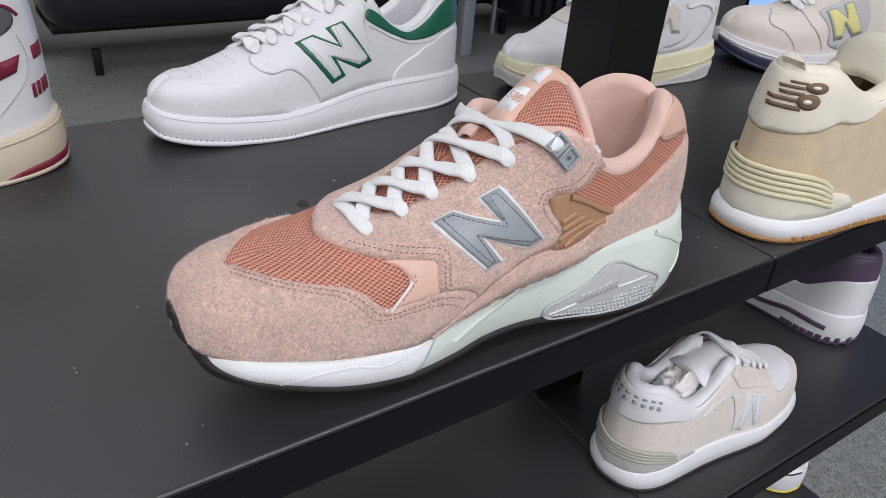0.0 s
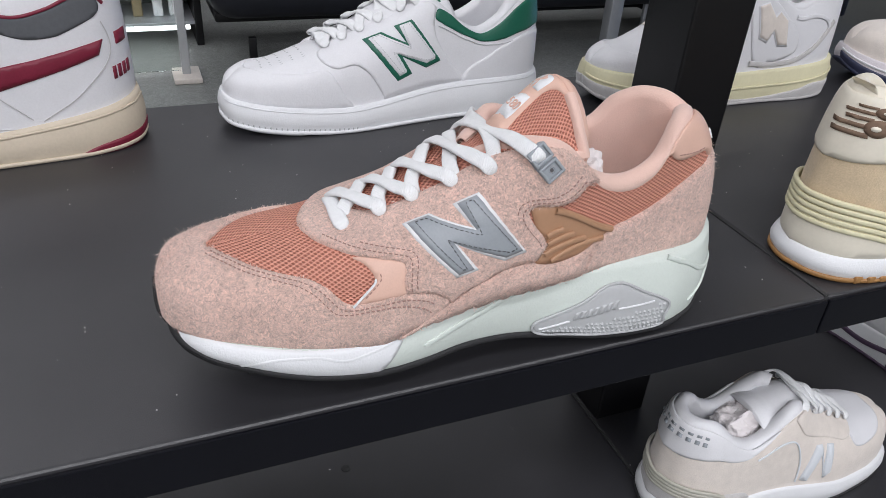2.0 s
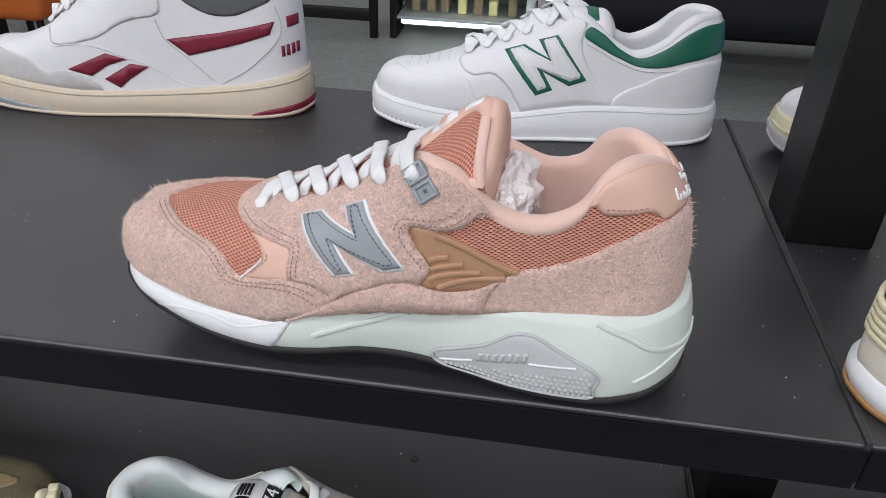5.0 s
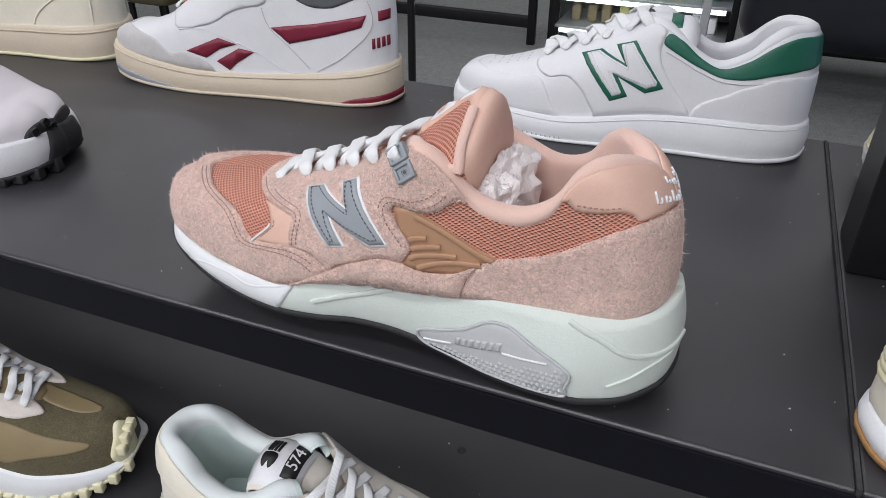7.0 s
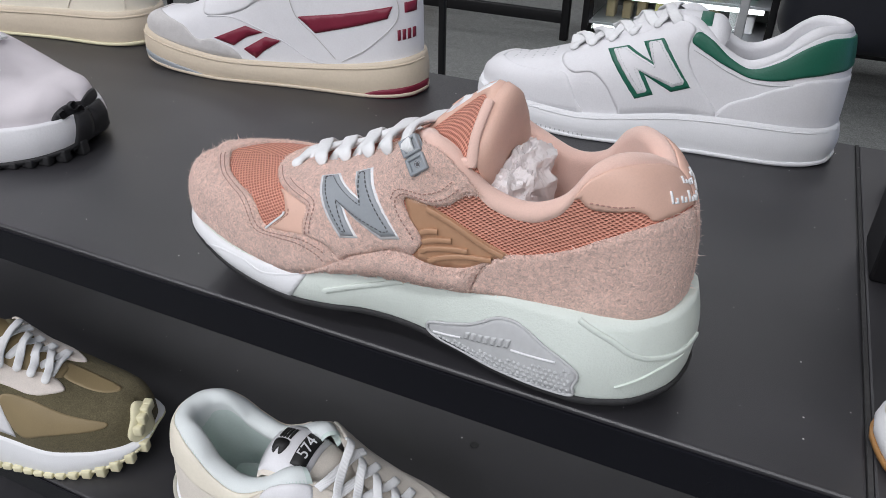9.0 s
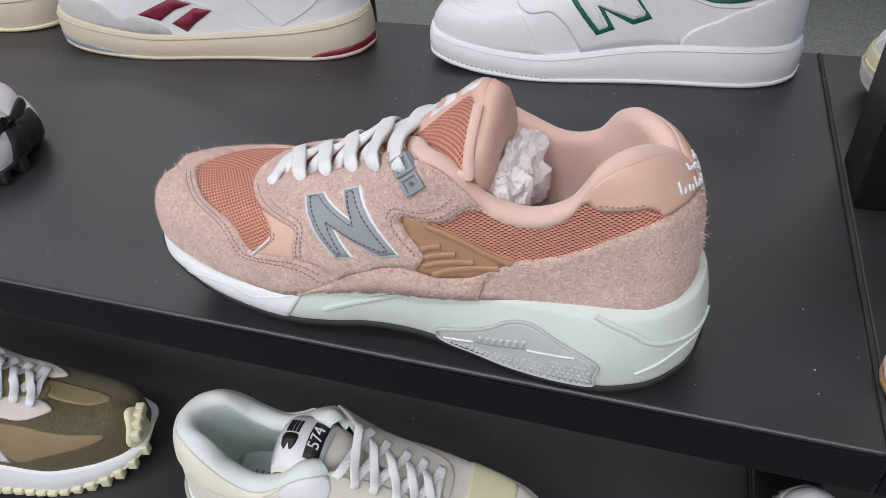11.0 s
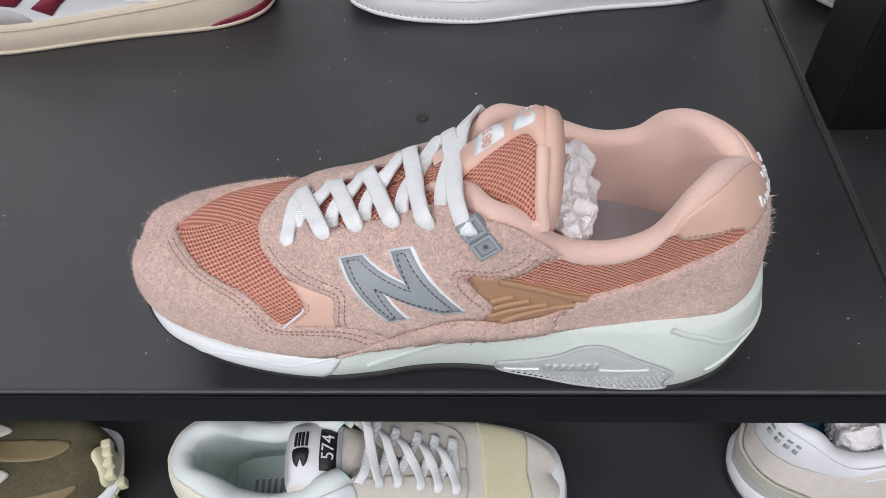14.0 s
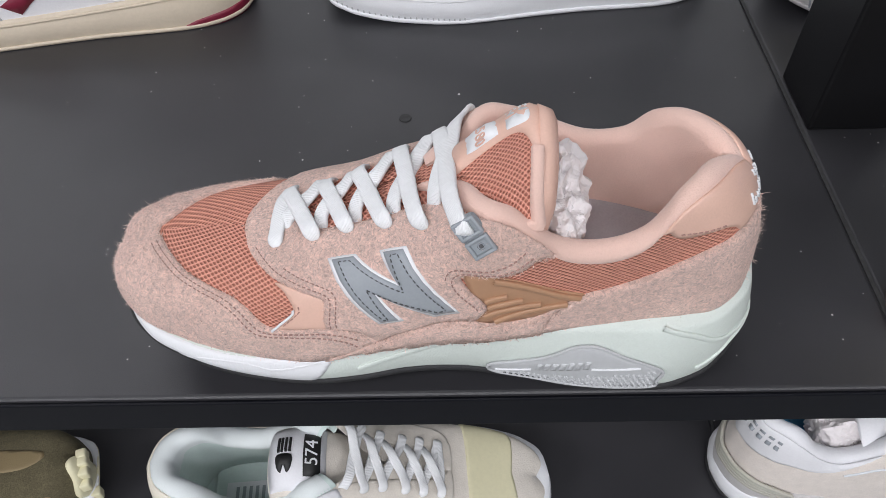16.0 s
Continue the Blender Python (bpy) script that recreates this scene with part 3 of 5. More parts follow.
def lace_set(sh, parent, eyelets, material, tongue, width=0.0075, thick=0.0024, row=((0, 1), (.79, .79)), down=False):
    """Criss-cross laces between pairs of eyelets at the given s; down: each strand enters its upper eyelet from outside."""
    def over(s0, s1, first, extra):
        """From the eyelet at s0 on one side to the one at s1 on the other, lying on the uppers, then across the tongue."""
        w_in = float(np.interp(s0, *row))
        w0, w1 = (w_in, 2 - w_in) if first else (2 - w_in, w_in)
        mid0, mid1 = (1 - 0.35 * (1 - w_in), 1 + 0.35 * (1 - w_in)) if first else (1 + 0.35 * (1 - w_in), 1 - 0.35 * (1 - w_in))
        if down and first:  # near strands run on to the far edge of the opening
            mid1 = 1 + 0.9 * (1 - w_in)
        ds = s1 - s0
        spots = [(s0, w0, 0.0020), (s0 + ds * .02, (w0 * 2 + mid0) / 3, 0.0036 + extra), (s0 + ds * .20, mid0, 0.0034 + extra), (s0 + ds * .80, (1 + mid1) / 2, 0.0030 + extra), (s0 + ds * .95, 1 + (mid1 - 1) * (1.6 if down else 2.0), -0.0016)]
        q = [sh.at(np.array([a]), np.array([b]), np.array([o]))[0] for a, b, o in spots]
        nr = [sh.at(np.array([a]), np.array([b]), np.array([o + .004]))[0] - x for (a, b, o), x in zip(spots, q)]
        apex = q[2] * .5 + q[3] * .5
        apex[2] = max(tongue.top(apex[0]) + thick * .6 + extra, apex[2] + 0.0008)
        q.insert(3, apex)
        nr.insert(3, np.array([0, 0, .004]))
        q, nr = np.array(q), np.array(nr)
        d = np.r_[0, np.cumsum(np.linalg.norm(np.diff(q, axis=0), axis=1) + 1e-5)]
        k = np.r_[np.linspace(0, 0.005, 9)[:-1], np.linspace(0.005, d[-1], 40)]
        return spline(d, q, k), spline(d, nr, k)
    runs = [(eyelets[0], eyelets[0] + 1e-4, True, 0)]
    for a, b in zip(eyelets[:-1], eyelets[1:]):
        runs += [(b, a, False, 0.0), (b, a, True, thick)] if down else [(a, b, True, 0.0), (a, b, False, thick)]
    for a, b, first, e in runs:
        p, up = over(a, b, first, e)
        part("lace", ribbon(p, up, width, thick, 1.0, (width * 0.6, width * 0.6)), material, parent)


def body(sh, m, name, label, mats, group="shoes on display", throat=0.55, roll=0.0055, outsole=0.004,
         tongue=None, eyelets=(), lace=None, n=110, lace_width=0.0075, w_in=((0, 1), (.79, .79)), down=False):
    """A sneaker's main parts. mats: upper, midsole, outsole, lining, tongue."""
    t = thing(name, m, label, "shoe", group)
    part("upper", upper_mesh(sh, n), mats[0], t)
    part("midsole", sole_mesh(sh, 0, 1), mats[1], t)
    part("outsole", outsole_mesh(sh, outsole), mats[2], t)
    part("collar_lining", collar(sh, throat, roll), mats[3], t)
    part("insole", insole(sh), mats[3], t)
    if tongue:
        tg = Tongue(*tongue)
        part("tongue", tg.mesh(), mats[4], t)
        if len(eyelets):
            lace_set(sh, t, eyelets, lace or M["lace"], tg, lace_width, row=w_in, down=down)
    return t


def outsole_mesh(sh, thick=0.004):
    """Tread layer under the midsole, down to the support, with a small lip."""
    s = np.linspace(0, 2, 200)
    rows = []
    for v, o in ((0.06, 0.0), (0.05, 0.0014), (-0.02, 0.0016), (-0.12, 0.0)):
        rows.append(sh.side(s, np.full(200, v), o))
    p = np.stack(rows, 1)
    bottom = sh.side(s, np.zeros(200), -0.002)
    bottom[:, 2] = np.maximum(bottom[:, 2] - thick, 0.0)
    p[:, 3] = bottom
    p[:, 2, 2] = np.maximum(p[:, 1, 2] - thick * 0.7, 0.0005)
    mid = bottom.copy()
    mid[:, 1] = 0
    return grid(np.concatenate([p, mid[:, None]], 1))


def mirror(pts):
    return [(p[0], 2 - p[1], *p[2:]) for p in pts][::-1]


def tube(path, radius, seg=8):
    """A round bead along a path."""
    path = np.asarray(path, float)
    ups = np.tile([0.1, 0.2, 1.0], (len(path), 1))
    return ribbon(path, ups, radius * 2, radius * 2)


def letter_n(at, pts, parent, edge_mat, face_mat, border=0.0012, lift=(0.0011, 0.0021), sy=0.09, thread=None):
    """A side letter: a backing with a smaller face on it and a line of thread."""
    shapes = [straightened(at, q) for q in (pts, offset_loop_straight(pts, border, sy), offset_loop_straight(pts, border + 0.0024, sy))]
    back = part("side_letter", patch(at, shapes[0], lift[0], smooth=False, sy=sy, step=0.009, n=2), edge_mat, parent)
    part("face", patch(at, shapes[1], lift[1], smooth=False, sy=sy, step=0.009, n=2), face_mat, back)
    if thread:
        line = smooth_loop([(*p[:2], 1) for p in shapes[2]], 3)
        part("stitching", stitches(at, np.concatenate([line, line[:1]]), lift[1] + 0.0001), thread, back)


def offset_loop_straight(pts, d, sy=0.09, sx=0.31):
    """A straight-sided loop moved inwards by d metres, with mitred corners."""
    q = np.asarray([p[:2] for p in pts], float) * (sx, sy)
    area = np.sum(q[:, 0] * np.roll(q[:, 1], -1) - np.roll(q[:, 0], -1) * q[:, 1])
    sg = 1 if area > 0 else -1
    out = []
    for i in range(len(q)):
        a, b, c = q[i - 1], q[i], q[(i + 1) % len(q)]
        e1, e2 = (b - a) / np.linalg.norm(b - a), (c - b) / np.linalg.norm(c - b)
        n1, n2 = sg * np.array([-e1[1], e1[0]]), sg * np.array([-e2[1], e2[0]])
        m = n1 + n2
        m = m / max(0.35, float(m @ m)) * 2
        out.append(b + m * d)
    return [tuple(o) for o in np.array(out) / (sx, sy)]


def straightened(at, pts, n=5):
    """The loop with edges that run straight in space, as (s, w)."""
    q = np.array([p[:2] for p in pts])
    flat = lambda v: at(v[:, 0], v[:, 1], .002)[:, ::2]
    t = (np.arange(n) / n)[None, :, None]
    c = flat(q)
    v = (q[:, None] + (np.roll(q, -1, 0) - q)[:, None] * t).reshape(-1, 2)
    goal = (c[:, None] + (np.roll(c, -1, 0) - c)[:, None] * t).reshape(-1, 2)
    for _ in range(8):
        f = flat(v)
        jac = np.stack([(flat(v + e) - f) / 1e-3 for e in np.eye(2) * 1e-3], -1)
        v = v - np.clip(np.linalg.solve(jac, (f - goal)[..., None])[..., 0], -.03, .03)
    return [tuple(map(float, p)) for p in v]


def nap(at, polys, count, parent, material, seed, length=(0.0006, 0.0019), off=0.0016):
    """Loose suede fibres standing off the surface."""
    rs = np.random.RandomState(seed)
    pts = []
    for pl in polys:
        loop = smooth_loop(pl, 4)
        lo, hi = loop.min(0), loop.max(0)
        q = lo + rs.rand(count * 3, 2) * (hi - lo)
        pts.append(q[inside(loop, q)][:count])
    q = np.concatenate(pts)
    base, tip = at(q[:, 0], q[:, 1], np.full(len(q), off - 0.0006)), at(q[:, 0], q[:, 1], np.full(len(q), off + 0.001))
    n = (tip - base) / (np.linalg.norm(tip - base, axis=1, keepdims=True) + 1e-9)
    d = n * 0.30 + rs.normal(0, 0.6, n.shape)
    d /= np.linalg.norm(d, axis=1, keepdims=True)
    ln = rs.uniform(*length, len(q))[:, None]
    side = np.cross(d, rs.normal(0, 1, d.shape))
    side *= 0.00013 / (np.linalg.norm(side, axis=1, keepdims=True) + 1e-9)
    mid = base + d * ln * 0.6 + rs.normal(0, 0.00015, d.shape)
    v = np.concatenate([base - side, base + side, mid + side * .8, mid - side * .8, base + d * ln + rs.normal(0, 0.0002, d.shape)])
    k = len(q)
    i = np.arange(k)
    f = [(a, a + k, a + 2 * k, a + 3 * k) for a in i] + [(a + 3 * k, a + 2 * k, a + 4 * k) for a in i]
    ob = part("suede_nap", mesh_of(v, f), material, parent)
    return tagged(ob, kind="stuff")


def paper_ball(parent, x, y, z, size, seed, name="paper_stuffing"):
    bm = bmesh.new()
    rs_ = np.random.RandomState(seed)
    folds = [(Vector(d / np.linalg.norm(d)), r) for d, r in zip(rs_.normal(0, 1, (22, 3)), rs_.uniform(0.8, 1.35, 22))]
    bmesh.ops.create_icosphere(bm, subdivisions=5, radius=1)
    for v in bm.verts:
        n = v.co.normalized()
        w_ = (n + 0.30 * noise.noise_vector(n * 2.2 + Vector((seed, 1, 0)))).normalized()
        k = 0.92 / max(w_.dot(d_) * r_ for d_, r_ in folds)
        k = min(k, 1.35) * (1 - 0.30 * abs(noise.noise(n * 2.6 + Vector((1, seed, 4))))) + 0.07 * abs(noise.noise(n * 9 + Vector((seed, 2, 2))))
        v.co = (x + n.x * size[0] * k, y + n.y * size[1] * k, z + n.z * size[2] * k)
    return part(name, bm, M["paper"], parent, "crumpled white tissue paper", smooth=False)


# ================= the shelving and the shop =================
def shelf_module(x0, x1, z, label):
    t = thing("shelf", Matrix(), label, "shelf", "black shelves", "structure")
    part("board", box(x0 + 0.0008, x1 - 0.0008, 0.0, 0.398, z - 0.0275, z, 0.0022, 3), M["shelf"], t, smooth=False)
    # thin strip over the front face, carrying the colour with shade in it
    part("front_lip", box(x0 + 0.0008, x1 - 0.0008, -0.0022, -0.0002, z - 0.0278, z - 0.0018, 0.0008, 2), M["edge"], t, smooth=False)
    return t


for z in (TOP, LOW, THIRD):
    shelf_module(-1.05, 0, z, "black satin-coated shelf board with a turned-down front edge")
    shelf_module(0, 0.466 if z < TOP else 0.95, z, "black satin-coated shelf board butted against its neighbour")
for z0, z1 in ((0, THIRD - 0.028), (THIRD, LOW - 0.028), (LOW, TOP - 0.028), (TOP, 1.65)):
    post = thing("upright_post", Matrix(), "black square steel upright post standing on the shelf", "post", "posts", "structure")
    part("tube", box(0.003, 0.058, 0.181, 0.236, z0, z1, 0.002, 2), M["post"], post, smooth=False)

floor = thing("floor", Matrix(), "grey speckled terrazzo shop floor", "floor", kind="structure")
part("slab", box(-6, 6, -4, 7, -0.1, 0, 0), M["floor"], floor, smooth=False)
for nm, b in (("wall_north", (-6, 6, 7, 7.1, 0, CEIL)), ("wall_south", (-6, 6, -4.1, -4, 0, CEIL)), ("wall_west", (-6.1, -6, -4, 7, 0, CEIL)), ("wall_east", (6, 6.1, -4, 7, 0, CEIL))):
    w_ = thing(nm, Matrix(), "plain grey painted shop wall", "wall", kind="structure")
    part("plaster", box(*b, 0), M["wall"], w_, smooth=False)
ceil_ = thing("ceiling", Matrix(), "plain pale ceiling with flush light panels", "ceiling", kind="structure")
part("slab", box(-6, 6, -4, 7, CEIL, CEIL + 0.1, 0), M["ceil"], ceil_, smooth=False)


# ================= the pink sneaker =================
HERO = Last(HERO_ROWS, HERO_SOLE, [0.693, 0.613, 0.623, 1.082, 1.18], [0.974, 1.0, 0.88, 0.82, 0.8], 0.315, 0.8, HERO_FAR)
HERO_POSE = pose(-0.3883, 0.0522, TOP, 0, 0, -2.37) @ Matrix.Translation((0.0024, 0, 0)) @ Matrix.Diagonal((0.985, 0.985, 0.993, 1))
HERO_TONGUE = ([(.085, .066), (.115, .080), (.145, .094), (.170, .110), (.187, .1235), (.1985, .1325), (.2032, .1288), (.2022, .109), (.195, .088)],
               [.012, .018, .023, .028, .033, .035, .033, .026, .018], [.002, .004, .008, .014, .019, .022, .022, .018, .010], .008, .9)
hero = body(HERO, HERO_POSE, "sneaker", "pink suede and coral mesh sneaker with white laces on the shelf",
            (M["coral"], M["mint"], M["rubber"], M["pinklining"], M["coral"]), throat=0.50, roll=0.0052,
            tongue=HERO_TONGUE, eyelets=(.300, .361, .414, .470, .513, .572), n=170, lace_width=0.0074, w_in=((.30, .42, .47, .515), (.85, .845, .81, .73)), down=True)
up, wall = HERO.at, HERO.side
C = 1  # marks a corner

mud_side = [(.088, .98), (.108, .935), (.143, .80), (.173, .68), (.206, .585), (.234, .508), (.254, .416), (.268, .316), (.28, .244), (.298, .22), (.332, .212), (.366, .19), (.40, .132), (.422, .08), (.44, .032)]
MUD = [(.40, 0, C), (.0, 0, C), (.0, 2, C), (.40, 2, C)] + mirror(mud_side) + [(.083, 1.0)] + mud_side
toe = part("toe_guard", patch(up, MUD, 0.0019, rough=0.0012), M["suede"], hero, "hairy pink suede toe guard")
eye_out = [(.685, .80), (.66, .588), (.64, .432), (.618, .352), (.596, .328), (.572, .345), (.558, .345), (.556, .30), (.568, .224), (.584, .156), (.59, .12), (.582, .088), (.574, .066),
           (.552, .068), (.526, .072), (.494, .064), (.47, .056), (.448, .04), (.44, .032), (.422, .08), (.40, .132), (.366, .190, C), (.364, .256), (.368, .372), (.366, .42),
           (.35, .476), (.322, .556), (.296, .648), (.276, .744), (.256, .855), (.245, .935)]
eye_in = [(.325, .985), (.35, .93), (.38, .91), (.42, .90), (.46, .90), (.50, .92), (.54, .93), (.60, .95), (.65, .87)]
EYESTAY = eye_out + [(.238, 1.0)] + mirror(eye_out) + [(p[0], 2 - p[1] + (.10 if .34 < p[0] < .62 else .03)) for p in eye_in[::-1]] + [(.318, 1.0)] + eye_in
stay = part("eyestay", patch(up, EYESTAY, 0.0027, rough=0.0010), M["suede"], hero, "pink suede eyestay")
SADDLE = [(.352, 0, C), (.40, .008), (.44, .032), (.47, .054), (.498, .064), (.526, .072), (.554, .068), (.576, .056), (.598, .044), (.626, .052), (.654, .076), (.672, .112), (.690, .168), (.679, .092), (.668, 0, C)]
part("side_strip", patch(up, SADDLE, 0.0036, rough=0.0006), M["suede"], hero, "pink suede side strip")
COUNTER = [(.666, 0, C), (.672, .03), (.682, .104), (.694, .176), (.716, .265), (.736, .32), (.768, .366), (.81, .392), (.85, .40), (.88, .402), (.905, .425), (.938, .455), (.96, .475), (1, .52, C), (1, 0, C)]
TABHEEL = [(.855, .955), (.848, .83), (.852, .70), (.866, .605), (.888, .555), (.915, .54), (.928, .512), (.936, .472), (.956, .487), (.98, .52), (1, .535, C), (1, .97, C)]
for fn in (lambda p: p, mirror):
    part("heel_counter", patch(up, fn(COUNTER), 0.0024, rough=0.0008), M["suede"], hero, "hairy pink suede heel counter")
    part("heel_tab", patch(up, fn(TABHEEL), 0.0017), M["pinkleather"], hero, "smooth pink leather heel tab")
TAN = [(.558, .344), (.57, .344), (.596, .324), (.638, .308), (.684, .304), (.724, .288), (.702, .212), (.688, .156), (.664, .084), (.626, .052), (.598, .044), (.576, .056), (.582, .088), (.59, .12), (.584, .156), (.568, .224)]
tan = part("side_support", patch(up, TAN, 0.0012), M["tan"], hero, "tan moulded plastic side support")
for a, b in (((.598, .300), (.716, .270)), ((.588, .164), (.616, .200)), ((.592, .124), (.638, .188)), ((.588, .084), (.662, .176)), ((.602, .056), (.698, .200))):
    k = np.linspace(0, 1, 14)
    p0 = up(a[0] + (b[0] - a[0]) * k, a[1] + (b[1] - a[1]) * k, np.full(14, 0.0016))
    p1 = up(a[0] + (b[0] - a[0]) * k, a[1] + (b[1] - a[1]) * k, np.full(14, 0.0030))
    part("rib", ribbon(p0, p1 - p0, 0.0028, 0.0020), M["tan"], tan)
VTAB = [(.288, .215, C), (.320, .348), (.322, .376), (.320, .432), (.310, .536), (.298, .612), (.322, .570), (.358, .47), (.372, .408), (.374, .352), (.370, .276), (.370, .180), (.332, .205)]
part("vamp_tab", patch(up, VTAB, 0.0014), M["pinkleather"], hero, "smooth pink leather corner piece")
pq = spline(np.arange(4), [(.288, .215), (.304, .282), (.320, .345), (.322, .378)], np.linspace(0, 3, 24))
part("white_piping", ribbon(up(pq[:, 0], pq[:, 1], np.full(24, .0016)), up(pq[:, 0], pq[:, 1], np.full(24, .01)) - up(pq[:, 0], pq[:, 1], np.full(24, .0)), .0011, .0012), M["white"], hero)
N_PTS = [(.381, .706), (.423, .690), (.475, .424), (.457, .670), (.492, .650), (.554, .126), (.518, .125), (.449, .364), (.479, .143), (.444, .157)]
letter_n(lambda s, w, o=0: up(s, w, np.asarray(o) + 0.0022), N_PTS, hero, M["white"], M["grey"], 0.0014, thread=M["thread"])
ca, cb, cn, cs_ = (Vector(up(np.array([a]), np.array([b]), np.array([o]))[0]) for a, b, o in ((.574, .792, .0030), (.594, .544, .0030), (.584, .668, .0090), (.610, .68, .0030)))
long_ = (ca - cb).normalized()
nrm = (cn - (ca + cb) / 2)
nrm = (nrm - long_ * nrm.dot(long_)).normalized()
clip_m = Matrix.Translation((ca + cb) / 2 + long_ * .0035) @ Matrix((long_.cross(nrm), long_, nrm)).transposed().to_4x4()
half = .0088
def in_clip(name, bm, material, parent, label=""):
    bmesh.ops.transform(bm, matrix=clip_m, verts=bm.verts)
    return part(name, bm, material, parent, label)
clip_ = in_clip("lace_loop", box(-.0052, .0052, -half, half, -.002, .0012, .0022, 4), M["grey"], hero, "grey plastic lace loop")
for y0 in (-half + .0004, .0004):
    y1 = y0 + half - .0008
    for x0, x1, a, b in ((-.0050, -.0034, y0, y1), (.0034, .0050, y0, y1), (-.0048, .0048, y0, y0 + .0015), (-.0048, .0048, y1 - .0015, y1)):
        in_clip("ring", box(x0, x1, a, b, .0004, .0026, .0006), M["grey"], clip_)
    in_clip("hole", box(-.0014, .0014, (y0 + y1) / 2 - .0014, (y0 + y1) / 2 + .0014, .0004, .0014, .0011, 4), M["thread"], clip_)
for s_, we_ in ((.300, .835), (.361, .83), (.414, .83), (.470, .795), (.513, .715)):
    part("eyelet", patch(up, [(s_ + math.cos(q) * .006, we_ + math.sin(q) * .022) for q in np.linspace(0, 6.28, 9)[:-1]], 0.0030, n=3), M["thread"], stay)

def seam(line, off, parent, gap_side=0.0, name="stitching"):
    q = np.array([p[:2] for p in line], float)
    k = np.linspace(0, len(q) - 1, 12 * len(q))
    q = spline(np.arange(len(q)), q, k)
    me = stitches(up, q, off, width=0.0005)
    if me:
        part(name, me, THREAD_PINK, parent)

THREAD_PINK = mat("rose_thread", (0.40, 0.235, 0.20), 0.9)
def moved(line, ds, dw):
    return [(p[0] + ds, p[1] + dw) for p in line]
seam(moved(mud_side[1:14], -.008, -.026), 0.0020, toe)
seam(moved(mud_side[1:14], -.016, -.050), 0.0020, toe)
seam([(.650, .60), (.632, .46), (.612, .385), (.594, .362), (.560, .38), (.546, .35), (.546, .29), (.558, .215), (.574, .15), (.579, .115)], 0.0028, stay)
seam([(.640, .63), (.622, .49), (.604, .42), (.588, .395), (.548, .41), (.536, .35)], 0.0028, stay)
seam([(.374, .20), (.374, .26), (.379, .39), (.374, .45), (.355, .51), (.328, .59), (.302, .685), (.283, .78), (.266, .87)], 0.0028, stay)
seam([(.382, .20), (.383, .27), (.388, .41), (.380, .48), (.36, .545), (.334, .625), (.31, .715)], 0.0028, stay)
seam([(.858, .72), (.874, .635), (.893, .588), (.918, .572)], 0.0018, hero)
seam([(.306, .26), (.329, .35), (.331, .385), (.328, .44)], 0.0015, hero)

# tongue trim
HT = Tongue(*HERO_TONGUE)
TLAB = [(.375, -.36, C), (.46, -.22), (.54, -.17), (.60, -.22), (.645, -.42, C), (.69, -.50, C), (.69, .93, C), (.375, .93, C)]
lab = part("tongue_label", patch(HT.at, TLAB, 0.0018, sx=0.15, sy=0.03, step=0.03), M["pinkleather"], hero, "smooth tan-pink tongue label with white number")
part("number_box", patch(HT.at, [(.425, -.16, C), (.415, .34, C), (.512, .34, C), (.522, -.10, C)], 0.0030, sx=0.15, sy=0.03, step=0.03), M["white"], lab)
part("emblem", patch(HT.at, [(.555, -.12, C), (.550, .10, C), (.575, .16), (.590, .04), (.605, .14), (.628, .06), (.625, -.12)], 0.0030, sx=0.15, sy=0.03, step=0.03), M["white"], lab)
for i in range(5):
    part("emblem_bar", patch(HT.at, [(.552 + .016 * i, .18, C), (.549 + .016 * i, .42, C), (.557 + .016 * i, .42, C), (.561 + .016 * i, .20, C)], 0.0030, sx=0.15, sy=0.03, step=0.03), M["white"], lab)
k = np.linspace(.42, 1.0, 40)
part("tongue_binding", tube(HT.at(.655 + .02 * np.clip((k - .8) / .2, 0, 1) ** 2, -k, 0.0006), 0.0024), M["pinklining"], hero)
for sd in (-1, 1):
    k = np.linspace(.36, .67, 30)
    part("tongue_binding", tube(HT.at(k, np.full(30, sd * .985), 0.0), 0.0022), M["pinklining"], hero)
part("tongue_back", patch(lambda s, w, o=0: HT.at(s, w, o), [(.662, -.97, C), (.662, .97, C), (1, .97, C), (1, -.97, C)], 0.0022, sx=0.15, sy=0.03, step=0.03), M["pinkleather"], hero)
uu = np.linspace(.10, .97, 24)
keep_p = HT.at(np.full(24, .335), uu, .0034 * np.sin(np.linspace(0, math.pi, 24)) + .0008)
part("lace_keeper", ribbon(keep_p, HT.at(np.full(24, .335), uu, .02) - HT.at(np.full(24, .335), uu, .0), .0075, .0018), M["pinklining"], hero, "pink fabric loop that holds the laces")
paper_ball(hero, .2095, .004, .090, (.014, .021, .021), 2)
paper_ball(hero, .2125, -.015, .086, (.014, .015, .021), 5)

part("insole_pad", insole(HERO, .058, .50), M["insolegrey"], hero, "lilac grey insole")

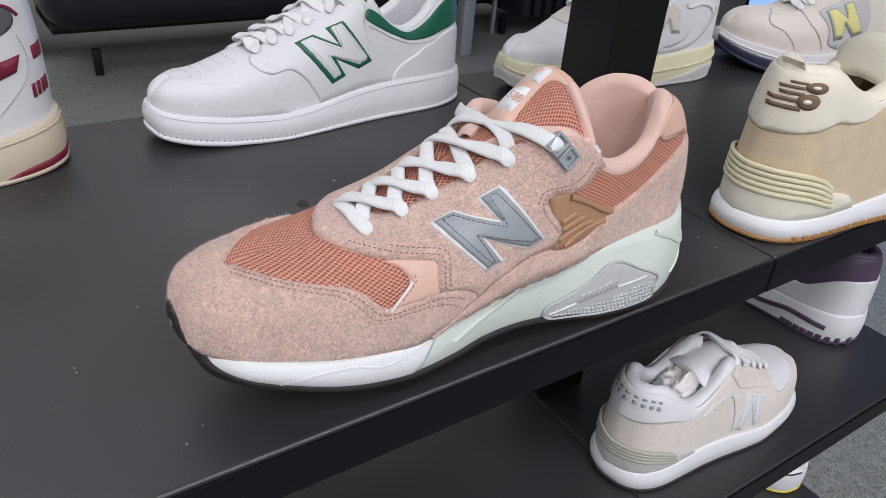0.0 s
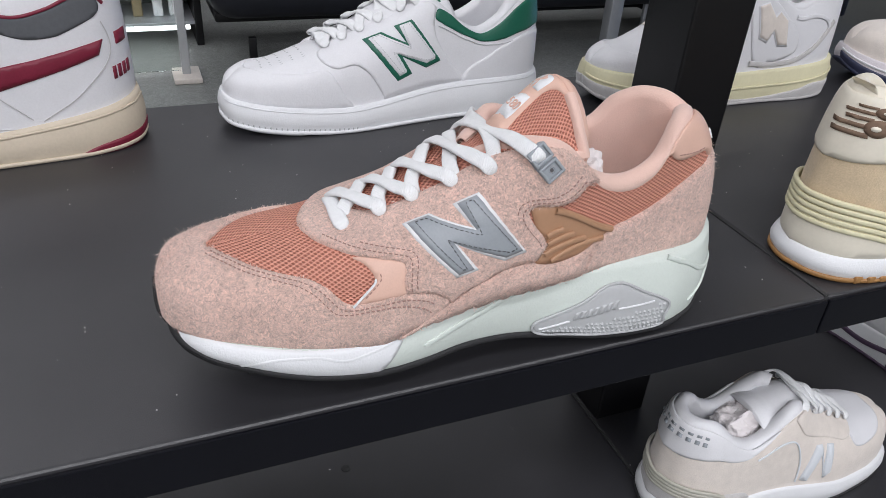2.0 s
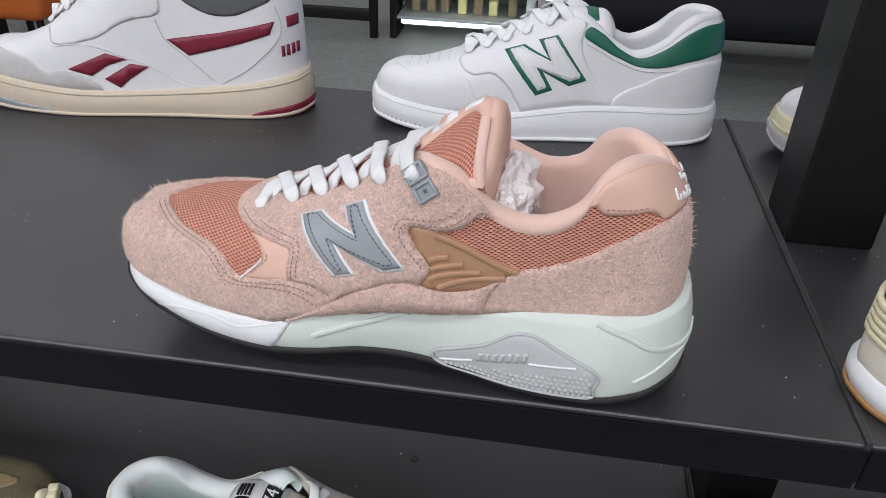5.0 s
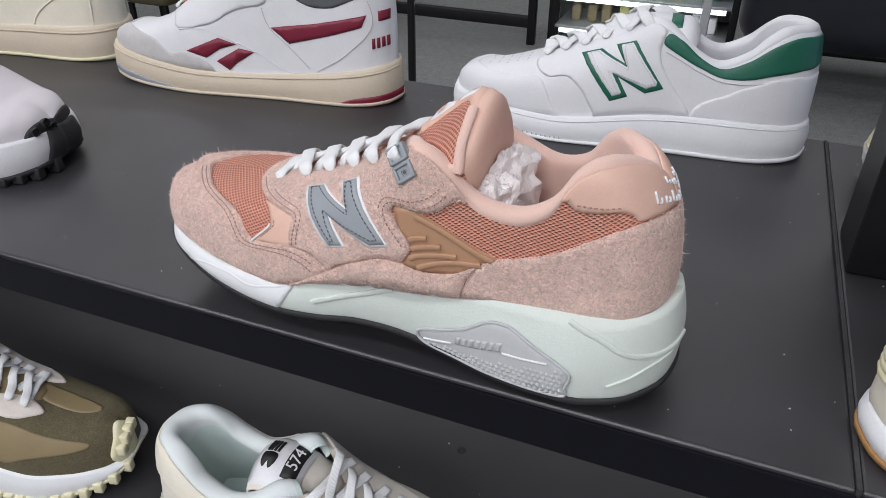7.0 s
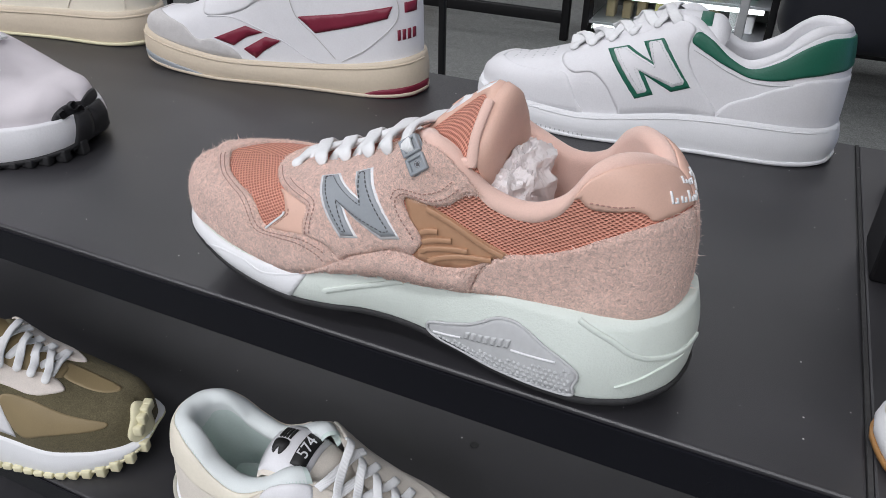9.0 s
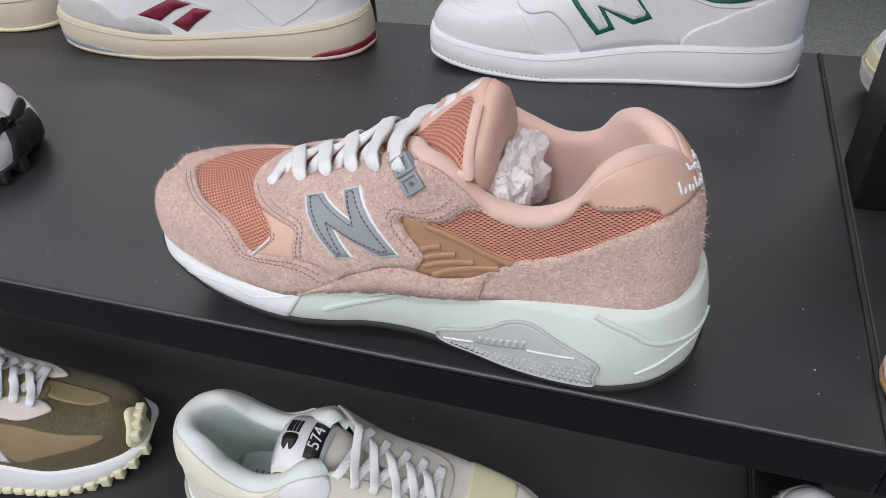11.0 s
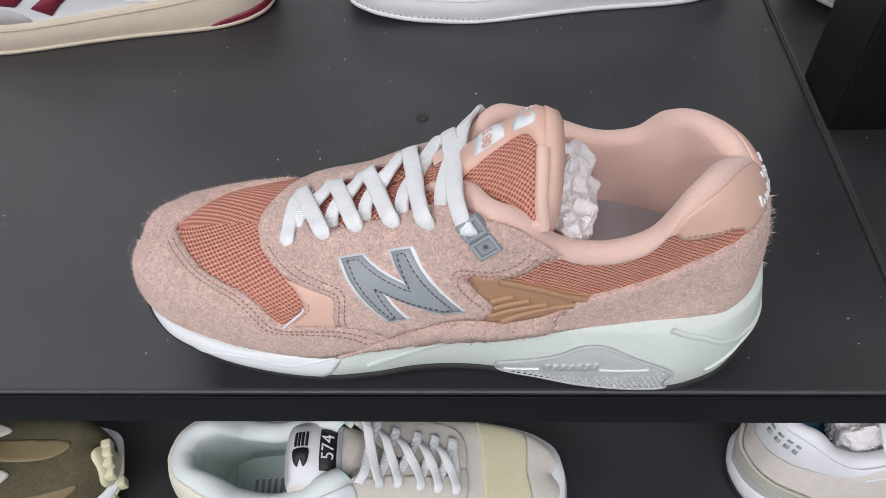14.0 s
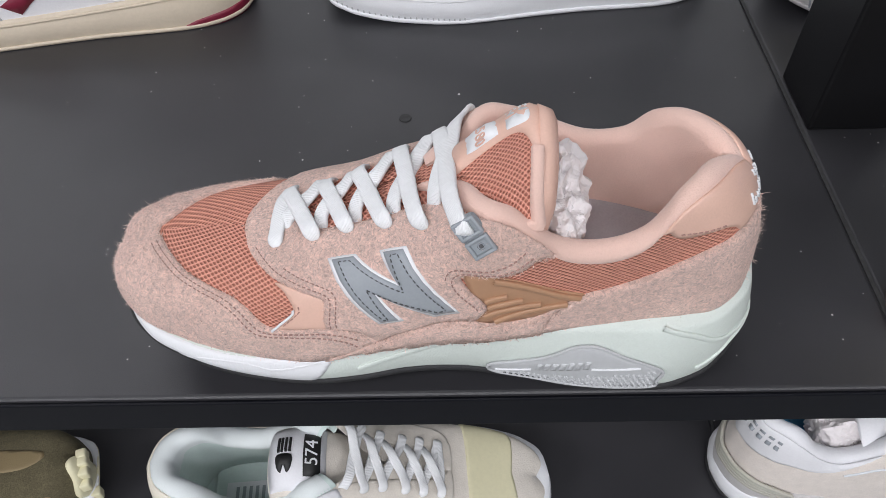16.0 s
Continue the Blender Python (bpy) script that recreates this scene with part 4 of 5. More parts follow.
# sole trim
for fn in (lambda s: s, lambda s: 2 - s):
    white = [(.0, .0, C), (.327, .0, C), (.350, .6), (.368, 1.0, C), (.0, 1.0, C)]
    part("forefoot_wedge", patch(wall, [(fn(p[0]), *p[1:]) for p in white], 0.0009, sy=0.03), M["white"], hero, "white foam forefoot")
    part("toe_wrap", patch(wall, [(fn(p[0]), *p[1:]) for p in ((.0, -.15, C), (.20, -.15, C), (.15, .02), (.085, .22), (.05, .6), (.036, 1.0, C), (.0, 1.0, C))], 0.0022, sy=0.03), M["rubber"], hero)
for fn in (lambda p: p, mirror):
    part("toe_bumper", patch(up, fn([(0, 0, C), (.034, 0, C), (.022, .12), (.012, .30), (0, .40, C)]), 0.0030), M["rubber"], hero, "black rubber toe bumper")
for line, wd in (([(.398, .432), (.414, .504), (.488, .688), (.55, .868), (.604, .985)], .0030), ([(.13, .12), (.16, .48), (.19, .70), (.238, .78), (.276, .64), (.314, .784), (.350, .90)], .0022), ([(.836, .99), (.883, .85), (.915, .67), (.947, .55), (.974, .50), (.996, .47)], .0030), ([(.90, .25), (.94, .38), (.975, .46)], .0010)):
    q = spline(np.arange(len(line)), line, np.linspace(0, len(line) - 1, 50))
    p0, p1 = wall(q[:, 0], q[:, 1], 0.0002), wall(q[:, 0], q[:, 1], 0.003)
    part("sole_ridge", ribbon(p0, p1 - p0, wd, 0.0017), M["white"] if line[0][0] < .2 else M["mint"], hero)
ROLL = [(.590, .17), (.597, .29), (.632, .42), (.674, .565), (.708, .735), (.730, .775), (.752, .755), (.79, .62), (.845, .42), (.843, .21), (.838, .07), (.75, .05), (.65, .03), (.612, .03), (.595, .08)]
roll_ = part("side_insert", patch(wall, ROLL, 0.0012, sy=0.045), M["greylight"], hero, "pale grey rubber side insert with raised pattern")
loop_ = smooth_loop(ROLL, 6)
edge_ = wall(loop_[:, 0], loop_[:, 1], 0.0011)
part("rim", tube(np.concatenate([edge_, edge_[:1]]), 0.0007), M["greylight"], roll_)
vv, ff = [], []
for i in range(26):
    for j in range(6):
        s_, v_ = .612 + i * .0088 + (j % 2) * .0044, .09 + j * .062
        lim = np.interp(s_, (.60, .84), (.12, .44))
        if v_ > lim - .02 or s_ > .838:
            continue
        c = [wall(s_ + a, v_ + b, o) for a, b, o in ((-.004, 0, .0012), (0, -.03, .0012), (.004, 0, .0012), (0, .03, .0012), (0, 0, .0024))]
        k = len(vv)
        vv += c
        ff += [(k, k + 1, k + 4), (k + 1, k + 2, k + 4), (k + 2, k + 3, k + 4), (k + 3, k, k + 4)]
tagged(part("raised_pattern", mesh_of(vv, ff), M["greylight"], roll_, smooth=False), kind="stuff")
for a, b in (((.602, .13), (.655, .275)), ((.742, .43), (.812, .47))):
    k = np.linspace(0, 1, 8)
    p0 = wall(a[0] + (b[0] - a[0]) * k, a[1] + (b[1] - a[1]) * k, np.full(8, .0013))
    p1 = wall(a[0] + (b[0] - a[0]) * k, a[1] + (b[1] - a[1]) * k, np.full(8, .004))
    part("raised_line", ribbon(p0, p1 - p0, .0010, .0012), M["white"], roll_)
for i in range(7):  # raised lettering as bars
    s_ = .661 + i * .0115
    v_ = .30 + i * .022
    q = [(s_, v_, C), (s_ + .0075, v_ + .012, C), (s_ + .0105, v_ + .125, C), (s_ + .003, v_ + .113, C)]
    part("lettering_bar", patch(wall, q, 0.0036, smooth=False, sy=0.045), M["greylight"], roll_)
for s_, w_ in ((.16, .016), (.215, .012), (.27, .020), (.325, .012), (.365, .012), (.41, .012), (.46, .010)):
    c = wall(s_, 0.0, -0.004)
    part("lug", box(c[0] - w_ / 2, c[0] + w_ / 2, c[1] + .001, c[1] + .014, max(0.0006, c[2] - .0065), c[2] + .001, .001), M["rubber"], hero)
around = lambda s, w, off=0.0: up(np.where(np.asarray(s) > 1, 2 - np.asarray(s), s), np.where(np.asarray(s) > 1, 2 - np.asarray(w), w), off)
for n_, s0, w0, tall in ((3, .982, .72, (.07, .05, .05)), (7, .958, .565, (.09, .05, .09, .05, .05, .05, .05))):  # heel embroidery, as bars
    for i in range(n_):
        s_ = s0 + .0135 * i
        q = [(s_, w0, C), (s_ + .0018, w0, C), (s_ + .0018, w0 + tall[i], C), (s_, w0 + tall[i], C)]
        part("heel_lettering_bar", patch(around, q, .0044, smooth=False, n=2), M["white"], hero)
        q = [(s_ + .0040, w0, C), (s_ + .0080, w0, C), (s_ + .0080, w0 + .040, C), (s_ + .0064, w0 + .040, C), (s_ + .0064, w0 + .012, C), (s_ + .0040, w0 + .012, C)]
        part("heel_lettering_bar", patch(around, q, .0044, smooth=False, n=2), M["white"], hero)
FUZZ = mat("suede_fibre", (0.84, 0.64, 0.57), 0.9, var=0.2, scale=300)
half_stay = eye_out + [(.238, 1.0)] + eye_in
DARKFUZZ = mat("suede_fibre_dark", (0.50, 0.33, 0.275), 0.95, var=0.25, scale=300)
for fz, sd, share in ((FUZZ, 0, 1.6), (DARKFUZZ, 20, .45)):
    nap(up, [MUD], int(9000 * share), hero, fz, 5 + sd, (.0008, .0026))
    nap(up, [COUNTER, mirror(COUNTER)], int(4600 * share), hero, fz, 6 + sd, (.0008, .0026))
    nap(up, [half_stay], int(5600 * share), hero, fz, 7 + sd, (.0007, .0019), .0027)
    nap(up, [SADDLE], int(1200 * share), hero, fz, 8 + sd, (.0005, .0015), .0034)
nap(up, [[(.0, .6, C), (.12, .75), (.10, 1.0), (.12, 1.3), (.0, 1.4, C)], [(.96, .05, C), (.96, .5, C), (1, .5, C), (1, .05, C)]], 260, hero, FUZZ, 9, (.002, .0055))


# ================= the other shoes =================
KN = (0, .03, .08, .15, .25, .33, .40, .47, .53, .58, .64, .70, .76, .82, .88, .93, .97, 1)
BX = (.013, .022, .063, .137, .248, .33, .397, .463, .524, .571, .629, .689, .749, .81, .87, .92, .956, .975)
BY = (0, .30, .58, .79, .94, 1, .98, .94, .90, .88, .86, .86, .86, .85, .79, .64, .36, 0)
RX = (.028, .045, .083, .143, .248, .317, .381, .451, .508, .556, .61, .667, .724, .785, .84, .885, .93, .945)
RY = (0, 0, 0, 0, 0, 0, 0, .08, .34, .58, .66, .70, .70, .68, .62, .50, .28, 0)


def form(L=0.30, W=0.05, toe=0.06, vamp=0.07, throat=0.108, dip=0.085, heel=0.112, base=(0.030, 0.027, 0.030, 0.034), spring=0.008, flare=0.003, power=0.62, waist=0.0):
    rim = spline([0, .03, .08, .15, .28, .42, .58, .76, .93, 1], [[z] for z in (toe * .72, toe * .84, toe * .95, toe, vamp, (vamp + throat) / 2 - .002, throat, dip, heel, heel)], KN)[:, 0]
    bz = spline([0, .33, .6, 1], [[b] for b in base], KN)[:, 0]
    rows = [(k, L * bx, -W * by, z, L * rx, -W * ry, r) for k, bx, by, z, rx, ry, r in zip(KN, BX, BY, bz, RX, RY, rim)]
    low = spline([0, .1, .3, .5, .65, .85, 1], [[z] for z in (spring + .003, spring * .5 + .002, .002, .002 + waist, .002 + waist * .6, .002, .005)], KN)[:, 0]
    sole = [(k, L * (bx - .013) * 1.025 + (0.0 if k < .9 else 0), -W * by - flare * min(1, by * 4), lo, z + .0015, 0.001) for k, bx, by, z, lo in zip(KN, BX, BY, bz, low)]
    return Last(rows, sole, power, 1.0, L)


def tongue_for(sh, up=0.012):
    L = sh.length
    r = [spline(sh.k, sh.r, np.array([q]))[0] for q in (.33, .42, .5, .58)]
    x3, z3 = r[3][0], r[3][2]
    return ([(r[0][0], r[0][2] - .003), (r[1][0], r[1][2] + .001), (r[2][0], r[2][2] + .003), (x3, z3 + up * .5), (x3 + .014, z3 + up), (x3 + .024, z3 + up), (x3 + .03, z3 - .01)],
            [.012, .016, .022, .027, .028, .027, .022], [.002, .004, .007, .010, .012, .012, .006], .007)


def place(x, y, z, turn):
    return pose(x, y, z, 0, 0, turn)



EY = (.30, .35, .40, .45, .50, .56)


def line_on(at, pts, width, height, material, parent, name="seam", n=40, off=0.0006):
    """A raised bead along a line on a surface."""
    q = spline(np.arange(len(pts)), [p[:2] for p in pts], np.linspace(0, len(pts) - 1, n))
    a, b = at(q[:, 0], q[:, 1], np.full(n, off)), at(q[:, 0], q[:, 1], np.full(n, off + 0.003))
    return part(name, ribbon(a, b - a, width, height), material, parent)


def wrapped(sh):
    """The surface with s running on past the heel: 1 < s is the other side."""
    return lambda s, w, off=0.0: sh.at(np.where(np.asarray(s) > 1, 2 - np.asarray(s), s), np.where(np.asarray(s) > 1, 2 - np.asarray(w), w), off)


def holes(sh, spots, parent, r=0.0009, material=None):
    for s_, w_ in spots:
        part("perforation", patch(sh.at, [(s_ + math.cos(q) * r / .3, w_ + math.sin(q) * r / .16) for q in np.linspace(0, 6.28, 7)[:-1]], 0.0003, n=2), material or M["greylight"], parent)


# --- white court sneaker with green trim
fg = form(0.2994, 0.0397, 0.0527, 0.0656, 0.099, 0.0716, 0.1000, (0.0304, 0.0202, 0.0296, 0.0289), 0.011)
green_shoe = body(fg, pose(-0.3141, 0.3413, TOP, 0, 0, 4.4378), "court_sneaker", "white leather court sneaker with dark green collar and green-edged side letter",
                  (M["leather"], M["white"], M["white"], M["leather"], M["leather"]), tongue=tongue_for(fg, -.002), eyelets=(.283, .335, .39, .445, .507, .56), lace=M["lace"], lace_width=.0085, throat=.54)
gn = [(.38, .665), (.436, .633), (.498, .341), (.473, .625), (.521, .593), (.606, .116), (.558, .08), (.484, .228), (.513, .072), (.469, .06)]
letter_n(lambda s, w, o=0: fg.at(s, w, np.asarray(o) + .0012), gn, green_shoe, M["green"], M["leather"], .0026, (.0010, .0016), .11, M["greylight"])
gm = [(.073, .926), (.122, .629), (.204, .461), (.264, .393), (.289, .2), (.308, .06)]
part("toe_guard", patch(fg.at, [(.334, 0, C), (0, 0, C), (0, 2, C), (.334, 2, C)] + mirror(gm) + [(.066, 1.0)] + gm, .0014), M["leather"], green_shoe)
gs = [(.256, .80), (.26, .545), (.291, .377), (.338, .357), (.375, .224), (.408, .068), (.43, 0, C), (.684, 0, C), (.673, .048), (.637, .136), (.598, .273), (.586, .469), (.60, .80), (.585, .95, C), (.52, .92), (.45, .90), (.38, .90), (.31, .93, C)]
for fn in (lambda p: p, mirror):
    part("eyestay", patch(fg.at, fn(gs), .0014), M["leather"], green_shoe)
    part("collar_panel", patch(fg.at, fn([(.592, .553), (.612, .80), (.65, .86), (.70, .87), (.77, .86), (.85, .83), (.93, .80), (1, .80, C), (1, .42, C), (.944, .40), (.887, .409), (.808, .50), (.763, .58), (.707, .58), (.659, .51), (.617, .50)]), .0012), M["green"], green_shoe, "dark green leather collar panel")
    part("heel_panel", patch(fg.at, fn([(.682, 0, C), (.69, .05), (.715, .144), (.76, .28), (.809, .38), (.888, .37), (.947, .345), (1, .34, C), (1, 0, C)]), .0012), M["leather"], green_shoe)
    line_on(fg.at, [(p[0], p[1]) for p in fn([(.60, .44), (.66, .45), (.71, .50), (.763, .50), (.808, .43), (.88, .34)])], .0006, .0004, M["greylight"], green_shoe)
for i in range(5):
    holes(fg, [(.115 + .027 * i, .84 + .055 * j + .02 * (i % 2)) for j in range(7)], green_shoe)
line_on(fg.side, [(.02, .88), (.12, .86), (.3, .84), (.5, .86), (.7, .88), (.98, .90)], .0008, .0005, M["white"], green_shoe, "sole_line")
for i in range(26):  # toe ribs along the sole's foot
    s_ = .03 + i * .0125
    part("sole_notch", patch(fg.side, [(s_, .02, C), (s_ + .003, .02, C), (s_ + .003, .16, C), (s_, .16, C)], .0009, smooth=False, sy=.03, n=1), M["greylight"], green_shoe)
part("tongue_tab", patch(Tongue(*tongue_for(fg, -.002)).at, [(.60, -.6, C), (.60, .6, C), (.74, .6, C), (.74, -.6, C)], .0012, sx=.12, sy=.03, step=.03), M["green"], green_shoe)
for i in range(4):
    part("heel_lettering_bar", patch(fg.at, [(.955 + i * .011, .60, C), (.962 + i * .011, .60, C), (.962 + i * .011, .70, C), (.955 + i * .011, .70, C)], .0016, smooth=False, n=2), M["white"], green_shoe)

# --- white and burgundy sneaker
fb = form(0.3029, 0.038, 0.0561, 0.0738, 0.132, 0.115, 0.132, (0.037, 0.022, 0.0224, 0.0383), 0.006)
burg_shoe = body(fb, pose(-0.6681, 0.3108, TOP, 0, 0, 7.1886), "court_sneaker", "white leather mid-cut sneaker with burgundy stripes and cream sole",
                 (M["leather"], M["cream"], M["cream"], M["darkgrey"], M["leather"]), tongue=tongue_for(fb, .008), eyelets=(.288, .345, .40, .455, .51, .56), lace_width=.0065)
bt = [(.09, .80), (.15, .517), (.212, .265), (.253, .09), (.311, .088), (.373, .04)]
part("toe_guard", patch(fb.at, [(.42, 0, C), (0, 0, C), (0, 2, C), (.42, 2, C)] + mirror(bt) + [(.07, 1.0)] + bt, .0014), M["lightsuede"], burg_shoe, "pale grey suede toe guard")
for nm, pl in (("stripe", [(.624, .164), (.765, .305), (.92, .305), (.905, .236), (.793, .216), (.679, .12)]), ("stripe", [(.326, .096), (.442, .144), (.499, .088), (.445, .08), (.393, .044)]), ("stripe", [(.428, .028), (.506, .068), (.557, .048), (.498, .02), (.469, .004)])):
    part(nm, patch(fb.at, straightened(fb.at, pl), .0014, smooth=False, n=2), M["burgundy"], burg_shoe, "burgundy leather stripe")
part("ankle_panel", patch(fb.at, [(.67, .52), (.70, .47), (.772, .437), (.838, .421), (.915, .441), (.93, .52), (.90, .60), (.80, .62), (.70, .60)], .0010), M["darkgrey"], burg_shoe, "grey padded ankle panel")
line_on(fb.at, [(.67, .53), (.71, .60), (.80, .63), (.90, .61), (.94, .50)], .0022, .0018, M["burgundy"], burg_shoe, "piping")
part("heel_mark", patch(fb.at, [(.950, .317, C), (.982, .317, C), (.980, .253, C), (.950, .253, C)], .0014), M["burgundy"], burg_shoe)
for i in range(4):  # lettering on the heel, as bars
    s_ = .930 + .013 * i
    part("heel_lettering_bar", patch(fb.at, [(s_, .098, C), (s_ + .008, .098, C), (s_ + .008, .155, C), (s_, .155, C)], .0014, smooth=False, n=3), M["burgundy"], burg_shoe)
line_on(fb.at, [(.303, .337), (.372, .269), (.493, .104), (.608, .024), (.70, .004)], .0009, .0006, M["leather"], burg_shoe)
part("eyestay", patch(fb.at, [(.27, .95), (.285, .60), (.304, .36), (.412, .265), (.489, .281), (.544, .273), (.60, .277), (.62, .40), (.60, .90), (.45, .90), (.33, .93)], .0012), M["leather"], burg_shoe)
line_on(fb.at, [(.60, .26), (.62, .16), (.68, .10), (.74, .02)], .0007, .0005, M["lightsuede"], burg_shoe)
line_on(fb.at, [(.925, .40), (.93, .22), (.86, .10), (.76, .01)], .0007, .0005, M["lightsuede"], burg_shoe)
line_on(fb.side, [(.01, .84), (.3, .84), (.6, .86), (.99, .86)], .0016, .0012, M["cream"], burg_shoe, "sole_line")
part("toe_tread", patch(fb.side, [(0, -.1, C), (.30, -.1, C), (.26, .10), (.15, .26), (0, .32, C)], .0010, sy=.03), M["grey"], burg_shoe, "grey rubber toe tread")
part("heel_tread", patch(fb.side, [(.80, -.1, C), (1, -.1, C), (1, .24, C), (.88, .20), (.83, .08)], .0010, sy=.03), M["burgundy"], burg_shoe, "burgundy rubber heel tread")

# --- cream sneaker further along
fc = form(0.29, 0.042, .064, .078, .118, .095, .118, (.034, .03, .032, .036))
far_left = body(fc, pose(-0.985, 0.325, TOP, 0, 0, 6), "court_sneaker", "cream leather sneaker with a thick tan rubber sole",
                (M["ivory"], M["cream"], M["creamy"], M["ivory"], M["ivory"]), tongue=tongue_for(fc), eyelets=EY)
line_on(fc.side, [(.01, .80), (.5, .82), (.99, .84)], .0018, .0014, M["cream"], far_left, "sole_line")
line_on(fc.at, [(.70, .01), (.80, .25), (.93, .35), (1, .36)], .0014, .001, M["ivory"], far_left)
line_on(fc.at, [(.93, .02), (.935, .3), (.93, .6)], .0014, .001, M["ivory"], far_left)

# --- pale running shoe with a lugged toe
ft = form(0.2678, 0.0571, 0.0528, 0.0709, 0.1089, 0.085, 0.112, (0.0312, 0.0282, 0.0276, 0.03), 0.0096)
trail = body(ft, pose(-0.5522, 0.1177, TOP, 0, 0, 193.7128), "running_shoe", "pale lilac mesh running shoe with black studded toe cap",
             (M["pinkwhite"], M["leather"], M["rubber"], M["pinkwhite"], M["pinkwhite"]), tongue=tongue_for(ft), eyelets=EY, lace_width=.006)
cap = [(.060, 1.995, C), (.055, 1.90), (.045, 1.76), (.030, 1.60), (.012, 1.48), (.0, 1.42, C)]
part("toe_cap", patch(ft.at, [(0, 2, C)] + cap + mirror(cap) + [(0, 0, C)], .0020), M["rubber"], trail, "black rubber toe cap with round studs")
part("toe_bumper", patch(ft.side, [(1.965, -.2, C), (2, -.2, C), (2, 1, C), (1.98, 1, C)], .002, sy=.03), M["rubber"], trail)
part("toe_bumper", patch(ft.side, [(0, -.2, C), (.04, -.2, C), (.03, 1, C), (0, 1, C)], .002, sy=.03), M["rubber"], trail)
for s_, w_ in ((.040, 1.88), (.022, 1.68), (.012, 1.88)):
    c, d = ft.at(s_, w_, .0005), ft.at(s_, w_, .0048)
    part("stud", ribbon(np.stack([c, c + (d - c) * .5, d]), np.tile([0, .3, 1.0], (3, 1)), .006, .006), M["rubber"], trail)
for i in range(9):
    c = ft.side(1.98 - i * .035, .0, -.002)
    part("lug", box(c[0] - .0045, c[0] + .0045, c[1] - .004, c[1] + .004, 0.0004, c[2] + .001, .001), M["rubber"], trail)
line_on(ft.at, [(.22, 1.55), (.30, 1.42), (.40, 1.5), (.42, 1.7)], .0012, .001, M["greylight"], trail)
part("lace_end", ribbon(ft.at(np.linspace(.30, .20, 12), np.linspace(1.05, 1.22, 12), .008 + .004 * np.sin(np.linspace(0, 3, 12))), np.tile([0, 0, 1.0], (12, 1)), .006, .0016), M["lace"], trail)

# --- white sneaker behind the post
fp = form(0.2906, 0.0372, 0.0576, 0.0773, 0.1149, 0.09, 0.1148, (0.0369, 0.0313, 0.031, 0.0393), 0.0149)
post_shoe = body(fp, pose(0.0198, 0.3309, TOP, 0, 0, -2.2497), "basketball_sneaker", "white leather sneaker, beige side letter and yellowed midsole",
                 (M["leather"], M["creamy"], M["lightsuede"], M["leather"], M["leather"]), tongue=tongue_for(fp), eyelets=EY)
pn = [(.545, .47), (.585, .50), (.625, .38), (.64, .47), (.685, .45), (.705, .17), (.66, .135), (.63, .22), (.61, .125), (.57, .15)]
part("side_panel", patch(fp.at, [(.52, .55), (.62, .56), (.73, .42), (.75, .15), (.66, .03), (.56, .06)], .0014), M["leather"], post_shoe)
letter_n(lambda s, w, o=0: fp.at(s, w, np.asarray(o) + .0014), pn, post_shoe, M["leather"], M["oat"], .0012, (.001, .0018), .08)
line_on(fp.at, [(.56, .02), (.66, .02), (.76, .06), (.84, .18), (.90, .34)], .005, .0022, M["lightsuede"], post_shoe, "side_band")
line_on(fp.at, [(.73, .60), (.80, .60), (.86, .42), (.88, .3)], .004, .002, M["leather"], post_shoe, "side_band")
part("toe_guard", patch(fp.at, [(.30, 0, C), (0, 0, C), (0, 2, C), (.30, 2, C), (.22, 1.8), (.10, 1.35), (.07, 1), (.10, .65), (.22, .2)], .0014), M["leather"], post_shoe)
part("vamp", patch(fp.at, [(.26, .5), (.22, 1), (.26, 1.5), (.34, 1.3), (.34, .7)], .001), M["oat"], post_shoe)
line_on(fp.side, [(.01, .60), (.2, .55), (.5, .52), (.8, .55), (.99, .70)], .0022, .0018, M["creamy"], post_shoe, "sole_line")
for fn in (lambda s: s, lambda s: 2 - s):
    part("sole_foot", patch(fp.side, [(fn(p[0]), *p[1:]) for p in ((0, -.05, C), (1, -.05, C), (1, .30, C), (.86, .45), (.78, .30), (.6, .12), (.4, .25), (.2, .42), (0, .45, C))], .0012, sy=.03), M["lightsuede"], post_shoe)
for i in range(3):
    line_on(fp.side, [(.10 + i * .035, .02), (.095 + i * .035, .34)], .0014, .0012, M["grey"], post_shoe, "sole_groove", 10, .001)

# --- beige sneaker with a yellow letter
fy = form(0.2698, 0.0523, 0.0662, 0.0695, 0.1141, 0.09, 0.115, (0.0384, 0.0254, 0.0323, 0.04), 0.0223)
yellow_shoe = body(fy, pose(0.349, 0.3307, TOP, 0, 0, -23.8018), "basketball_sneaker", "beige suede sneaker with pale yellow side letter and navy sole",
                   (M["oat"], M["pinkwhite"], M["navy"], M["oat"], M["oat"]), tongue=tongue_for(fy), eyelets=EY)
yn = [(.375, .54), (.416, .52), (.465, .30), (.45, .50), (.486, .48), (.564, .072), (.515, .06), (.465, .20), (.47, .07), (.426, .07)]
part("letter_panel", patch(fy.at, [(.35, .60), (.42, .60), (.52, .54), (.59, .05), (.42, .03), (.39, .2)], .001), M["lightsuede"], yellow_shoe)
letter_n(lambda s, w, o=0: fy.at(s, w, np.asarray(o) + .001), yn, yellow_shoe, M["grey"], M["paleyellow"], .0016, (.0008, .0016), .08)
line_on(fy.at, [(.197, .98), (.152, .60), (.16, .377), (.198, .285), (.258, .016)], .0014, .001, M["lightsuede"], yellow_shoe)
